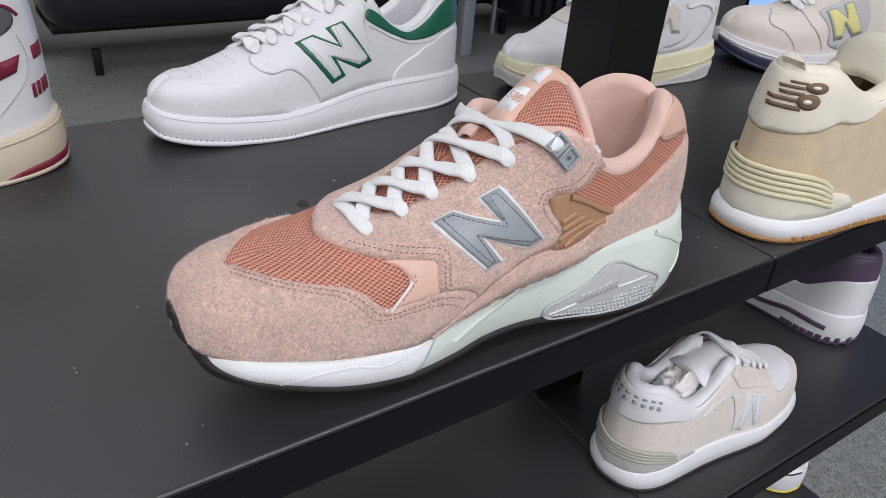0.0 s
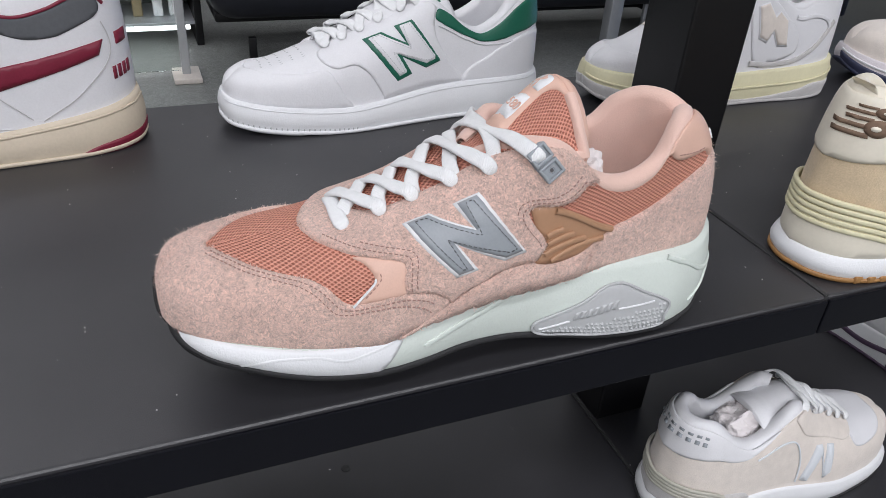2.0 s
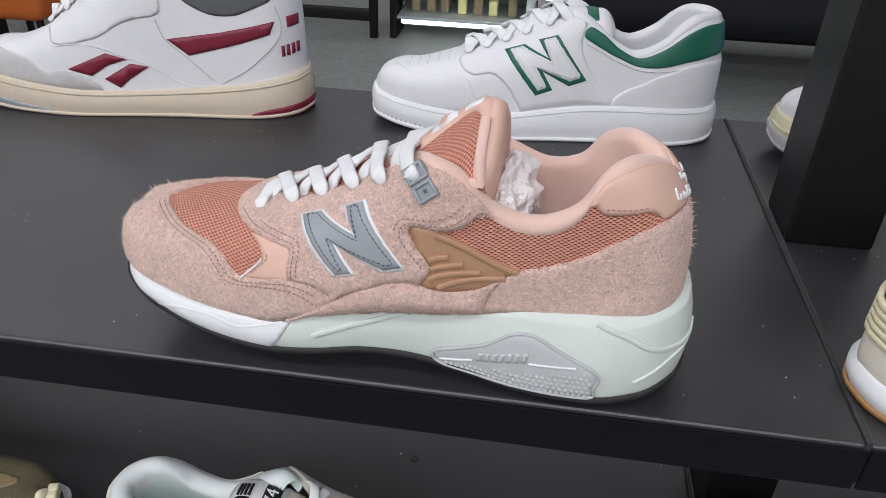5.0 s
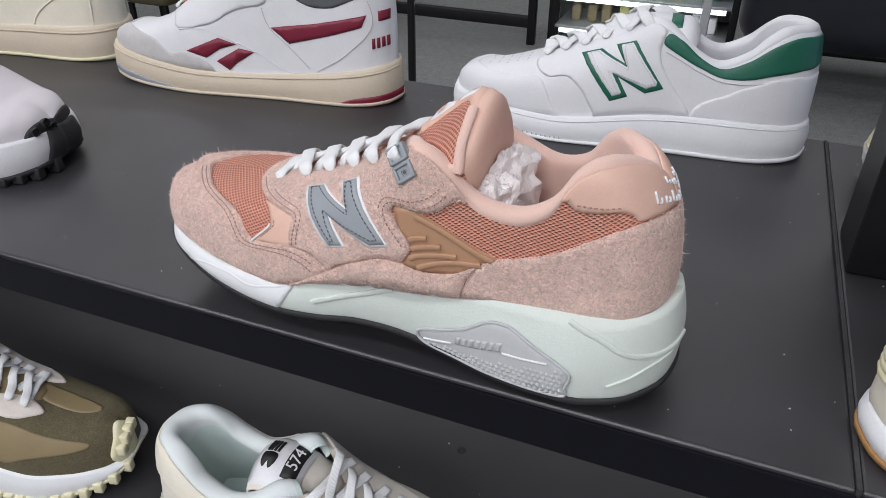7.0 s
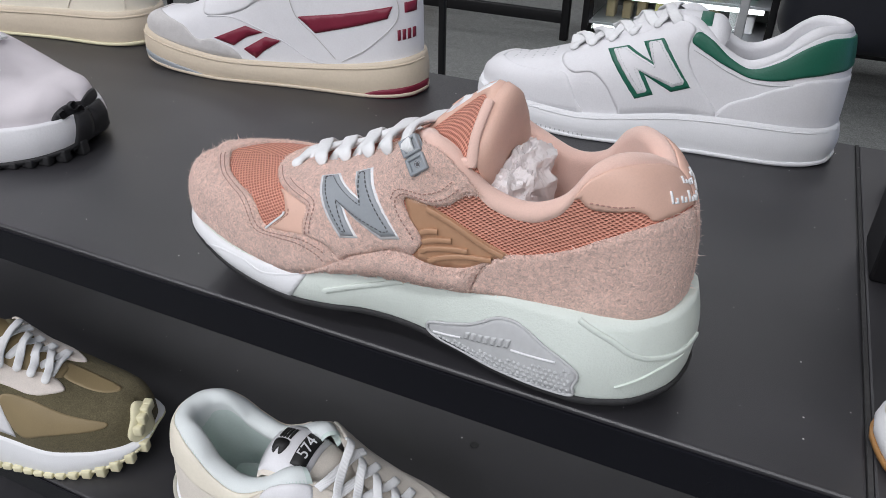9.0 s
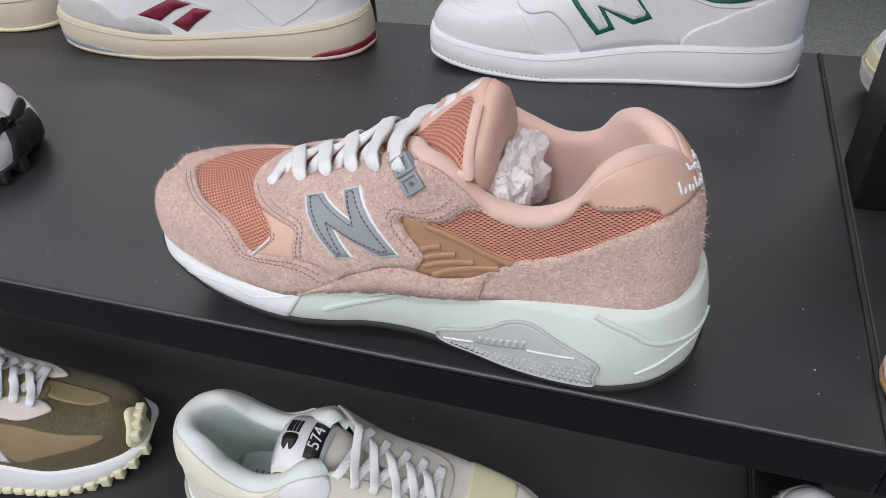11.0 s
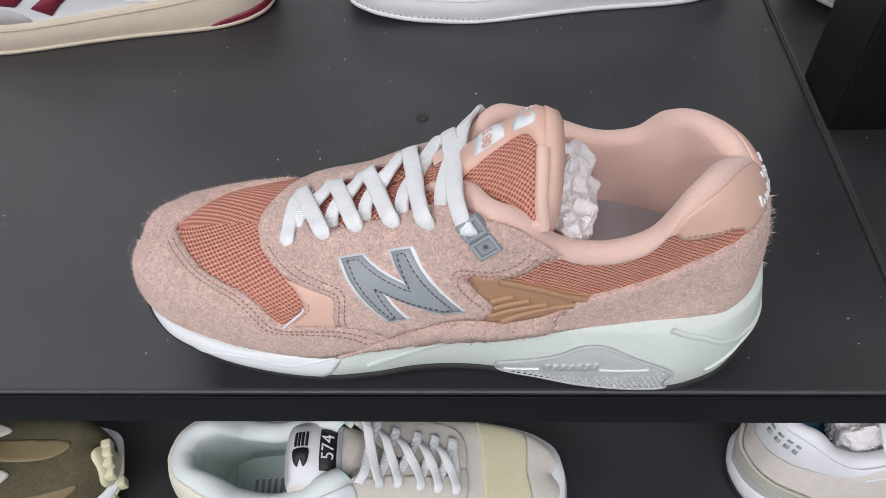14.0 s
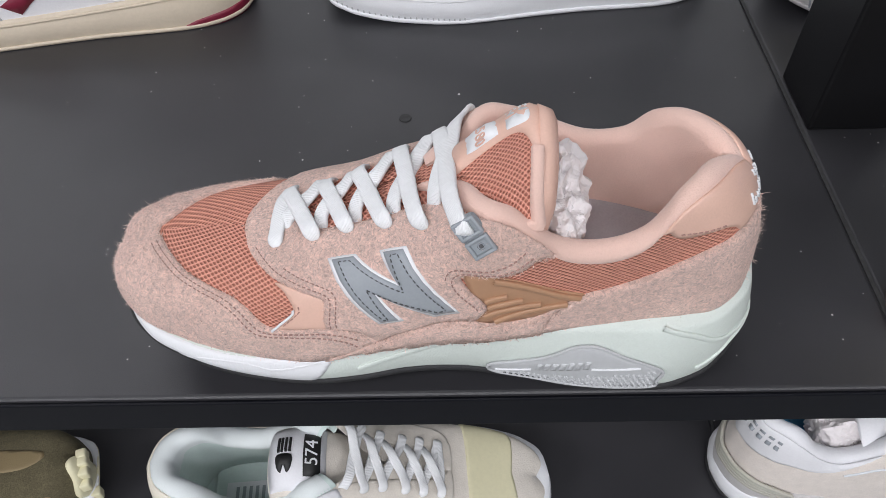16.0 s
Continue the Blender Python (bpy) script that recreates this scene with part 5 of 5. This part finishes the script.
line_on(fy.at, [(.30, .95), (.30, .5), (.34, .2), (.38, .02)], .0014, .001, M["lightsuede"], yellow_shoe)
line_on(fy.side, [(.0, .70), (.3, .66), (.7, .66), (.99, .7)], .0022, .0016, M["white"], yellow_shoe, "sole_line")
part("toe_tread", patch(fy.side, [(0, -.1, C), (.22, -.1, C), (.24, .45), (.12, .50), (0, .55, C)], .0012, sy=.03), M["navy"], yellow_shoe)
part("arch_tread", patch(fy.side, [(.225, -.1, C), (.42, -.1, C), (.40, .35, C), (.245, .42, C)], .0012, sy=.03), M["paleyellow"], yellow_shoe)


def runner_heel(sh, t, heel_mat, rib_mat, band_mat, low=1.62, ribs=5, letters=None):
    """Heel of a classic runner: smooth collar piece, moulded ribs, foam band."""
    at = wrapped(sh)
    half = [(.70, 1.06), (.72, 1.25), (.784, 1.38), (.86, 1.46), (.91, low - .04), (.97, low)]
    part("heel_piece", patch(at, half + [(2 - p[0], p[1]) for p in half[::-1]], .0018), heel_mat, t, "smooth heel piece")
    half = [(.70, 1.997, C), (.74, 1.93), (.82, 1.87), (.90, 1.84), (.96, 1.83)]
    part("foam_band", patch(at, half + [(2 - p[0], *p[1:]) for p in half[::-1]], .0028), band_mat, t)
    for i in range(ribs):
        w = 1.895 - i * .026
        line_on(at, [(.80 + .006 * i, w + .05), (.86, w + .015), (.92, w), (1.0, w - .004), (1.08, w), (1.14, w + .015), (1.20 - .006 * i, w + .05)], .0034, .0030, rib_mat, t, "heel_rib", 50, .0030)
    return at


# --- sand running shoe seen from its heel
fh = form(0.3001, 0.0379, 0.06, 0.072, 0.115, 0.095, 0.1145, (0.028, 0.0351, 0.0189, 0.016), 0.006)
heel_shoe = body(fh, pose(0.2950, 0.0216, TOP, 0, 0, 176.0357), "running_shoe", "sand suede running shoe with ivory heel piece and gum outsole",
                 (M["sand"], M["white"], M["gum"], M["ivory"], M["ivory"]), tongue=tongue_for(fh), eyelets=EY, roll=.007)
ah = runner_heel(fh, heel_shoe, M["ivory"], M["creamy"], M["ivory"], 1.60)
for i in range(5):  # embroidered mark as bars and two bows
    w = 1.20 + i * .056
    part("embroidery_bar", patch(ah, [(.960, w, C), (.985 + .008 * (i % 2) + .005 * i, w, C), (.983 + .008 * (i % 2) + .005 * i, w + .030, C), (.958, w + .030, C)], .0044, smooth=False, n=3), M["brown"], heel_shoe)
for cs, cy in ((.944, 1.25), (.950, 1.38)):
    part("embroidery_bow", patch(ah, [(cs + .018 * math.cos(q), cy + .062 * math.sin(q)) for q in np.linspace(0, 6.28, 13)[:-1]], .0042, n=3), M["brown"], heel_shoe)
    part("embroidery_eye", patch(ah, [(cs + .004 + .006 * math.cos(q), cy + .018 * math.sin(q)) for q in np.linspace(0, 6.28, 9)[:-1]], .0085, n=3), M["ivory"], heel_shoe)
part("heel_loop", ribbon(fh.at(np.full(14, .995), np.full(14, 1.02), 0.0) + np.stack([-.005 * np.sin(np.linspace(0, 3.1, 14)), np.zeros(14), np.linspace(-.008, .007, 14)], -1), np.tile([1.0, 0, .2], (14, 1)), .018, .002), M["ivory"], heel_shoe)
part("sock_label", box(.225, .262, -.012, .016, .086, .088, .0008), M["yellow"], heel_shoe)
for i in range(12):
    c = fh.side(1.12 + i * .03, 0.0, -.001)
    part("lug", box(c[0] - .003, c[0] + .003, c[1] - .004, c[1] + .003, .0004, c[2] + .003, .0008), M["gum"], heel_shoe)

# --- pale running shoe on the lower shelf
fs = form(0.2662, 0.0418, 0.0641, 0.0702, 0.1065, 0.0805, 0.1048, (0.0163, 0.0198, 0.0255, 0.018), 0.0048)
silver_shoe = body(fs, pose(0.2481, 0.0692, LOW, 0, 0, 178.0376), "running_shoe", "pale grey-pink suede running shoe stuffed with paper, white heel piece",
                   (M["oat"], M["white"], M["rubber"], M["leather"], M["leather"]), tongue=tongue_for(fs, -.008), eyelets=EY, roll=.0065)
as_ = runner_heel(fs, silver_shoe, M["leather"], M["khaki"], M["lightsuede"], 1.56, 4)
sn = [(.505, 1.96), (.475, 1.62), (.45, 1.60), (.42, 1.88), (.425, 1.58), (.395, 1.56), (.385, 1.90), (.41, 1.95), (.445, 1.72), (.475, 1.97)]
part("side_letter", patch(fs.at, [(*p, C) for p in sn[::-1]], .0022, sy=.08), M["whitefilm"], silver_shoe, "pearl white side letter")
line_on(fs.at, [(.52, 1.97), (.54, 1.75), (.60, 1.55), (.72, 1.50)], .0016, .0014, M["whitefilm"], silver_shoe)
part("toe_mesh", patch(fs.at, [(.16, .5), (.12, 1), (.16, 1.5), (.27, 1.6), (.31, 1.2), (.31, .8), (.27, .4)], .001), M["leather"], silver_shoe)
part("eyestay", patch(fs.at, [(.29, 1.08), (.31, 1.45), (.42, 1.50), (.55, 1.50), (.60, 1.10), (.45, 1.10)], .0014), M["oat"], silver_shoe)
paper_ball(silver_shoe, .175, -.002, .070, (.032, .028, .032), 8)
for i in range(8):  # grey lettering on the heel, as bars
    q = [(.925 + .017 * i, 1.20, C), (.935 + .017 * i, 1.20, C), (.935 + .017 * i, 1.25, C), (.925 + .017 * i, 1.25, C)]
    part("heel_lettering_bar", patch(as_, q, .0036, smooth=False, n=2), M["grey"], silver_shoe)
    q = [(.925 + .017 * i, 1.30, C), (.935 + .017 * i, 1.30, C), (.935 + .017 * i, 1.36, C), (.925 + .017 * i, 1.36, C)]
    part("heel_lettering_bar", patch(as_, q, .0036, smooth=False, n=2), M["grey"], silver_shoe)
part("insole_pad", insole(fs, .040, .70), M["blue"], silver_shoe)

# --- off-white running shoe with a mint lining
fl = form(0.296, 0.0482, 0.0588, 0.0697, 0.1149, 0.091, 0.1213, (0.0442, 0.0444, 0.0249, 0.032), 0.005)
LT = ([(.105, .070), (.128, .084), (.150, .100), (.172, .113), (.190, .117), (.200, .110), (.202, .090)], [.012, .016, .022, .025, .025, .024, .02], [.002, .004, .006, .008, .009, .008, .004], .006)
lower_shoe = body(fl, pose(-0.1499, 0.0539, LOW, 0, 0, 183.7755), "running_shoe", "off-white suede running shoe with pale mint lining and cream toe band",
                  (M["ivorysuede"], M["white"], M["white"], M["mintlining"], M["ivorysuede"]), tongue=LT, eyelets=(.297, .345, .39, .444, .488, .534), roll=.0075, lace_width=.0068)
al = runner_heel(fl, lower_shoe, M["ivory"], M["khaki"], M["white"], 1.5, 3)
part("collar_roll", collar(fl, .56, .0078, .06), M["palemint"], lower_shoe)
part("toe_band", patch(fl.at, [(.235, .02, C), (.225, .5), (.22, 1), (.225, 1.5), (.235, 1.98, C), (.13, 1.98, C), (.11, 1.5), (.105, 1), (.11, .5), (.13, .02, C)], .001), M["creamy"], lower_shoe, "cream nylon toe band")
part("eyestay", patch(fl.at, [(.26, 1.0), (.27, 1.3), (.33, 1.42), (.5, 1.45), (.58, 1.30), (.57, 1.08), (.45, 1.10), (.32, 1.05)], .0014), M["ivorysuede"], lower_shoe)
part("eyestay", patch(fl.at, mirror([(.26, 1.0), (.27, 1.3), (.33, 1.42), (.5, 1.45), (.58, 1.30), (.57, 1.08), (.45, 1.10), (.32, 1.05)]), .0014), M["ivorysuede"], lower_shoe)
part("lace_guard", patch(fl.at, [(.55, 1.05), (.53, 1.35), (.60, 1.50), (.66, 1.30), (.64, 1.06)], .0022), M["leather"], lower_shoe)
tl = Tongue(*LT)
tag = part("tongue_label", patch(tl.at, [(.44, -.9, C), (.44, .9, C), (.80, .9, C), (.80, -.9, C)], .0014, sx=.10, sy=.03, step=.03), M["leather"], lower_shoe, "white woven tongue label with black number")
part("number_ground", patch(tl.at, [(.47, -.6, C), (.47, .6, C), (.555, .6, C), (.555, -.6, C)], .0042, sx=.10, sy=.03, step=.03), M["ink"], tag)
part("mark", patch(tl.at, [(.62, .05), (.62, .35), (.645, .5), (.665, .3), (.685, .5), (.71, .35), (.71, .05)], .0042, sx=.10, sy=.03, step=.03), M["ink"], tag)
for i in range(4):
    part("mark_bar", patch(tl.at, [(.622 + .024 * i, -.05, C), (.622 + .024 * i, -.5, C), (.636 + .024 * i, -.5, C), (.636 + .024 * i, -.05, C)], .0042, sx=.10, sy=.03, step=.03), M["ink"], tag)
sock = part("sock_label", box(.215, .250, -.016, .018, .0405, .0412, .0003), M["leather"], lower_shoe, "white printed insole label")
for i in range(5):
    part("print_bar", box(.220 + .005 * i, .2225 + .005 * i, -.012, .010 - .004 * (i % 2), .0412, .0414, 0), M["grey"], sock, smooth=False)

# --- olive running shoe
fo = form(0.2335, 0.045, 0.0673, 0.0771, 0.1114, 0.085, 0.112, (0.0262, 0.0269, 0.0375, 0.0295), 0.0269)
olive_shoe = body(fo, pose(-0.5142, 0.0747, LOW, 0, 0, 197.7045), "running_shoe", "olive suede and nylon running shoe with white midsole and cream lugs",
                  (M["olive"], M["white"], M["creamy"], M["olive"], M["olivelight"]), tongue=tongue_for(fo), eyelets=(.36, .414, .46, .51, .56), lace_width=.007)
part("nylon_panel", patch(fo.at, [(.352, .94), (.25, .93), (.158, .96), (.112, 1.0), (.175, 1.078), (.25, 1.07), (.327, 1.034)], .0008), M["olivelight"], olive_shoe)
part("nylon_panel", patch(fo.at, [(.487, 1.567), (.37, 1.451), (.25, 1.50), (.14, 1.57), (.145, 1.687), (.308, 1.82), (.443, 1.93)], .0008), M["olivelight"], olive_shoe)
for fn in (lambda p: p, mirror):
    part("eyestay", patch(fo.at, fn([(.60, 1.15), (.489, 1.12), (.358, 1.082), (.287, 1.174), (.33, 1.30), (.376, 1.383), (.435, 1.411), (.60, 1.40)]), .0018), M["oat"], olive_shoe, "pinkish suede eyestay")
part("toe_lug", patch(fo.at, [(0, 1.3), (.02, 1.1), (.055, 1.2), (.06, 1.6), (.075, 1.9), (.06, 2.0, C), (0, 2.0, C)], .0035), M["creamy"], olive_shoe, "cream rubber toe bumper")
part("side_panel", patch(fo.at, [(.46, 1.96, C), (.50, 1.6), (.58, 1.35), (.64, 1.6), (.60, 1.97, C)], .0014), M["leather"], olive_shoe)
for i in range(14):
    c = fo.side(1.96 - i * .045, .05, 0)
    part("lug", box(c[0] - .0042, c[0] + .0042, c[1] - .004, c[1] + .004, max(.0004, c[2] - .008), c[2] + .003, .0012), M["creamy"], olive_shoe)
for i in range(4):
    c = fo.at(.01 + .012 * i, 1.2 + .2 * i, .004)
    part("lug", box(c[0] - .004, c[0] + .004, c[1] - .004, c[1] + .004, c[2] - .005, c[2] + .005, .0015), M["creamy"], olive_shoe)

# --- shoes on the lower tiers, heel to the front
fq = form(0.285, 0.045, .06, .072, .112, .09, .115, (.036, .032, .034, .042), .012)
purple_shoe = body(fq, pose(0.392, 0.355, LOW, 0, 0, -86), "basketball_sneaker", "white and purple leather sneaker with dark purple sole",
                   (M["purple"], M["white"], M["purple"], M["purple"], M["purple"]), tongue=tongue_for(fq), eyelets=EY)
for fn in (lambda p: p, mirror):
    part("quarter", patch(fq.at, fn([(.40, 0, C), (.45, .25), (.60, .20), (.75, .25), (.85, .38), (1, .42, C), (1, 0, C)]), .0014), M["leather"], purple_shoe)
    line_on(fq.side, fn([(.45, 1 - .45 + .1), (.6, .45), (.75, .62), (.9, .50)]) if fn([(0, 0)])[0][1] == 0 else [(1.1, .5), (1.25, .62), (1.4, .45), (1.55, .6)], .006, .003, M["purple"], purple_shoe, "side_wave")
for i in range(9):
    c = fq.side(.98 - i * .03, .0, -.001)
    part("lug", box(c[0] - .004, c[0] + .004, c[1] - .003, c[1] + .003, .0004, c[2] + .008, .001), M["purple"], purple_shoe)
low_shoe = body(fq, pose(0.425, 0.352, THIRD, 0, 0, -86), "basketball_sneaker", "white and yellow leather sneaker on the bottom shelf",
                (M["leather"], M["white"], M["yellow"], M["leather"], M["leather"]), tongue=tongue_for(fq), eyelets=EY)
for fn in (lambda p: p, mirror):
    part("heel_panel", patch(fq.at, fn([(.80, .5), (.86, .62), (1, .62, C), (1, .42, C), (.9, .40)]), .0014), M["yellow"], low_shoe)
line_on(fq.side, [(.5, .9), (.75, .9), (.99, .9)], .002, .0016, M["ink"], low_shoe, "sole_line")
part("side_letter", patch(fq.at, [(.52, .40, C), (.58, .42, C), (.66, .10, C), (.58, .06, C)], .0016), M["yellow"], low_shoe)


# ================= printed numbers =================
def number(text, at_mat, size, parent, material):
    cu = bpy.data.curves.new("number", "FONT")
    cu.body, cu.size, cu.align_x, cu.align_y, cu.extrude = text, size, "CENTER", "CENTER", 0.0002
    tmp = bpy.data.objects.new("number", cu)
    me = bpy.data.meshes.new_from_object(tmp)
    bpy.data.objects.remove(tmp)
    ob = part("number", me, material, parent, smooth=False)
    ob.matrix_basis = at_mat
    return ob


def on_tongue(tg, k, u, off):
    """Frame on a tongue: reading along its width, up along its length."""
    o, a, b, c = (Vector(tg.at(np.array([x]), np.array([y]), off)[0]) for x, y in ((k, u), (k + .02, u), (k, u - .22), (k, u + .22)))
    up_, side_ = (a - o).normalized(), (b - c).normalized()
    n = side_.cross(up_).normalized()
    return Matrix.Translation(o) @ Matrix((side_, n.cross(side_), n)).transposed().to_4x4()


number("580", on_tongue(HT, .468, -.03, .0028), .0070, lab, M["pinkleather"])
number("574", on_tongue(tl, .512, 0, .0034), .0125, tag, M["white"])

# ================= behind the shelves =================
bench = thing("bench", Matrix(), "long black padded bench behind the shelves", "bench")
part("cushion", box(-0.10, 3.2, 2.70, 3.30, 0.17, 0.62, 0.11, 6), M["black"], bench)
part("plinth", box(-0.06, 3.16, 2.90, 3.24, 0.125, 0.165, 0.01), M["post"], bench)
for x in (0.05, 1.0, 2.0, 3.0):
    part("foot", box(x, x + 0.03, 2.76, 2.79, 0, 0.10, 0.003), M["post"], bench)
case = thing("display_case", Matrix(), "lit wall display case with small goods on glass shelves", "display case")
part("back", box(-0.86, -0.13, 3.36, 3.40, 0.02, 1.5, 0.004), M["wall"], case)
part("side", box(-0.89, -0.86, 3.02, 3.40, 0, 1.5, 0.004), M["post"], case)
part("side", box(-0.13, -0.10, 3.02, 3.40, 0, 1.5, 0.004), M["post"], case)
rs = np.random.RandomState(4)
for i, z in enumerate((0.10, 0.24, 0.38, 0.52, 0.70)):
    part("glass_shelf", box(-0.86, -0.13, 3.03, 3.36, z - 0.012, z, 0.002), M["silver"], case)
    part("light_tube", box(-0.84, -0.15, 3.035, 3.05, z - 0.034, z - 0.012, 0.004), M["tube"], case)
    for k in range(9):
        g = thing("packaged_item", pose(-0.80 + k * 0.075 + rs.uniform(-.01, .01), 3.16, z + 0.0005), "small packaged item on a lit shelf", "package", "goods in the display case")
        part("pack", box(-.02, .02, -.03, .03, 0, rs.uniform(.05, .09), .006), M[("leather", "olivelight", "paleyellow", "greylight", "green")[rs.randint(5)]], g)
glass = bpy.data.materials.new("clear_glass")
glass.use_nodes = True
gp = glass.node_tree.nodes["Principled BSDF"]
gp.inputs["Transmission Weight"].default_value, gp.inputs["Roughness"].default_value, gp.inputs["Base Color"].default_value = 1.0, 0.02, (0.90, 0.96, 0.93, 1)
screen = thing("glass_panel", Matrix(), "upright glass panel in a thin metal frame", "partition")
pane = part("pane", box(-0.75, -0.23, 2.625, 2.633, 0.03, 0.95, 0.001), glass, screen, smooth=False)
pane.visible_shadow = False
part("frame_post", box(-0.225, -0.195, 2.61, 2.645, 0, 1.0, 0.004), M["greylight"], screen)
part("frame_foot", box(-0.26, -0.16, 2.55, 2.70, 0, 0.02, 0.004), M["oat"], screen)
rack = thing("garment_rack", Matrix(), "black steel rack with crossbars", "rack")
for x in (-2.6, -1.75, -0.98):
    part("upright", box(x, x + 0.035, 3.0, 3.035, 0, 1.6, 0.003), M["post"], rack)
for z in (0.075, 0.30, 0.8):
    part("crossbar", box(-2.6, -0.95, 3.002, 3.033, z, z + 0.05, 0.003), M["post"], rack)
box_ = thing("storage_box", pose(-2.15, 3.2, 0), "brown board storage box behind the rack", "box")
part("carton", box(-.3, .3, 0, .3, 0, .55, .006), M["gum"], box_)
for k, (x, m_) in enumerate(((-2.45, "olive"), (-2.15, "orange"))):
    s_ = thing("stool", pose(x, 2.35, 0), "low upholstered stool on black legs", "stool")
    part("seat", box(-.12, .12, -.12, .12, .20, .33, .04, 4), M[m_], s_)
    for a in (-.09, .09):
        for b in (-.09, .09):
            part("leg", box(a - .01, a + .01, b - .01, b + .01, 0, .205, .002), M["post"], s_)
leg = thing("stand", Matrix(), "thin black steel display stand", "stand")
part("rod", box(-0.80, -0.785, 1.30, 1.315, 0, 1.2, .002), M["post"], leg)
part("foot", box(-0.92, -0.67, 1.20, 1.42, 0, .012, .003), M["post"], leg)
column = thing("metal_column", Matrix(), "slim brushed metal column", "column", kind="structure")
part("shaft", box(1.58, 1.64, 2.52, 2.58, 0, CEIL, .004), M["silver"], column)
cloth = thing("clothes_rail", Matrix(), "rail of black clothes hanging in a row", "clothes rail")
for i in range(16):
    part("garment", box(2.0 + i * .07, 2.045 + i * .07, 2.6, 3.0, .12, 1.3, .015), M["black"], cloth)
part("rail", box(1.95, 3.2, 2.79, 2.81, 1.32, 1.34, .004), M["silver"], cloth)
for x in (1.96, 3.17):
    part("rail_post", box(x, x + .02, 2.79, 2.81, 0, 1.33, .003), M["silver"], cloth)
for k, (x, y) in enumerate(((3.3, 1.6), (3.9, 2.3), (4.4, 1.2))):
    d = thing("video_wall", pose(x, y, 0, 0, 0, -55), "upright panel glowing pale blue", "screen", "glowing panels")
    part("screen", box(-.30, .30, -.01, .01, .05, 1.6, .004), M["bluelight"], d)
    part("bezel", box(-.32, .32, .0105, .03, .0, 1.63, .004), M["post"], d)

# ================= marks and small things on the shelves =================
for z in (TOP, LOW, THIRD):
    j = thing("board_joint", Matrix(), "dusty seam between two shelf boards", "seam", "seams", "structure")
    part("dust_line", box(-0.0011, 0.0011, 0.001, 0.397, z - 0.02, z + 0.00035, 0), M["joint"], j, smooth=False)
for x, y, z in ((-0.251, 0.201, TOP), (-0.250, 0.200, LOW)):
    sc = thing("screw_cap", pose(x, y, z), "small flat black screw cap in the shelf", "screw", "screw caps")
    bm = bmesh.new()
    bmesh.ops.create_cone(bm, cap_ends=True, segments=24, radius1=.0042, radius2=.0038, depth=.0008)
    bmesh.ops.translate(bm, verts=bm.verts, vec=(0, 0, .0004))
    part("disc", bm, M["joint"], sc, smooth=False)
rs = np.random.RandomState(11)
v, f = [], []
for i in range(260):
    x, y, r = rs.uniform(-.75, .3), rs.uniform(.01, .38), rs.uniform(.00015, .00055) * (1 + (rs.rand() < .1))
    z = TOP if i < 200 else LOW
    k = len(v)
    a = rs.rand() * 3
    v += [(x + r * math.cos(a + q), y + r * math.sin(a + q) * rs.uniform(.5, 1), z + .0002) for q in (0, 1.3, 2.6, 3.9, 5.1)] + [(x, y, z + .0006)]
    f += [(k + n, k + (n + 1) % 5, k + 5) for n in range(5)]
dust = part("dust", mesh_of(v, f), M["paper"])
tagged(dust, "pale specks of dust on the black shelves", "dust", kind="stuff")
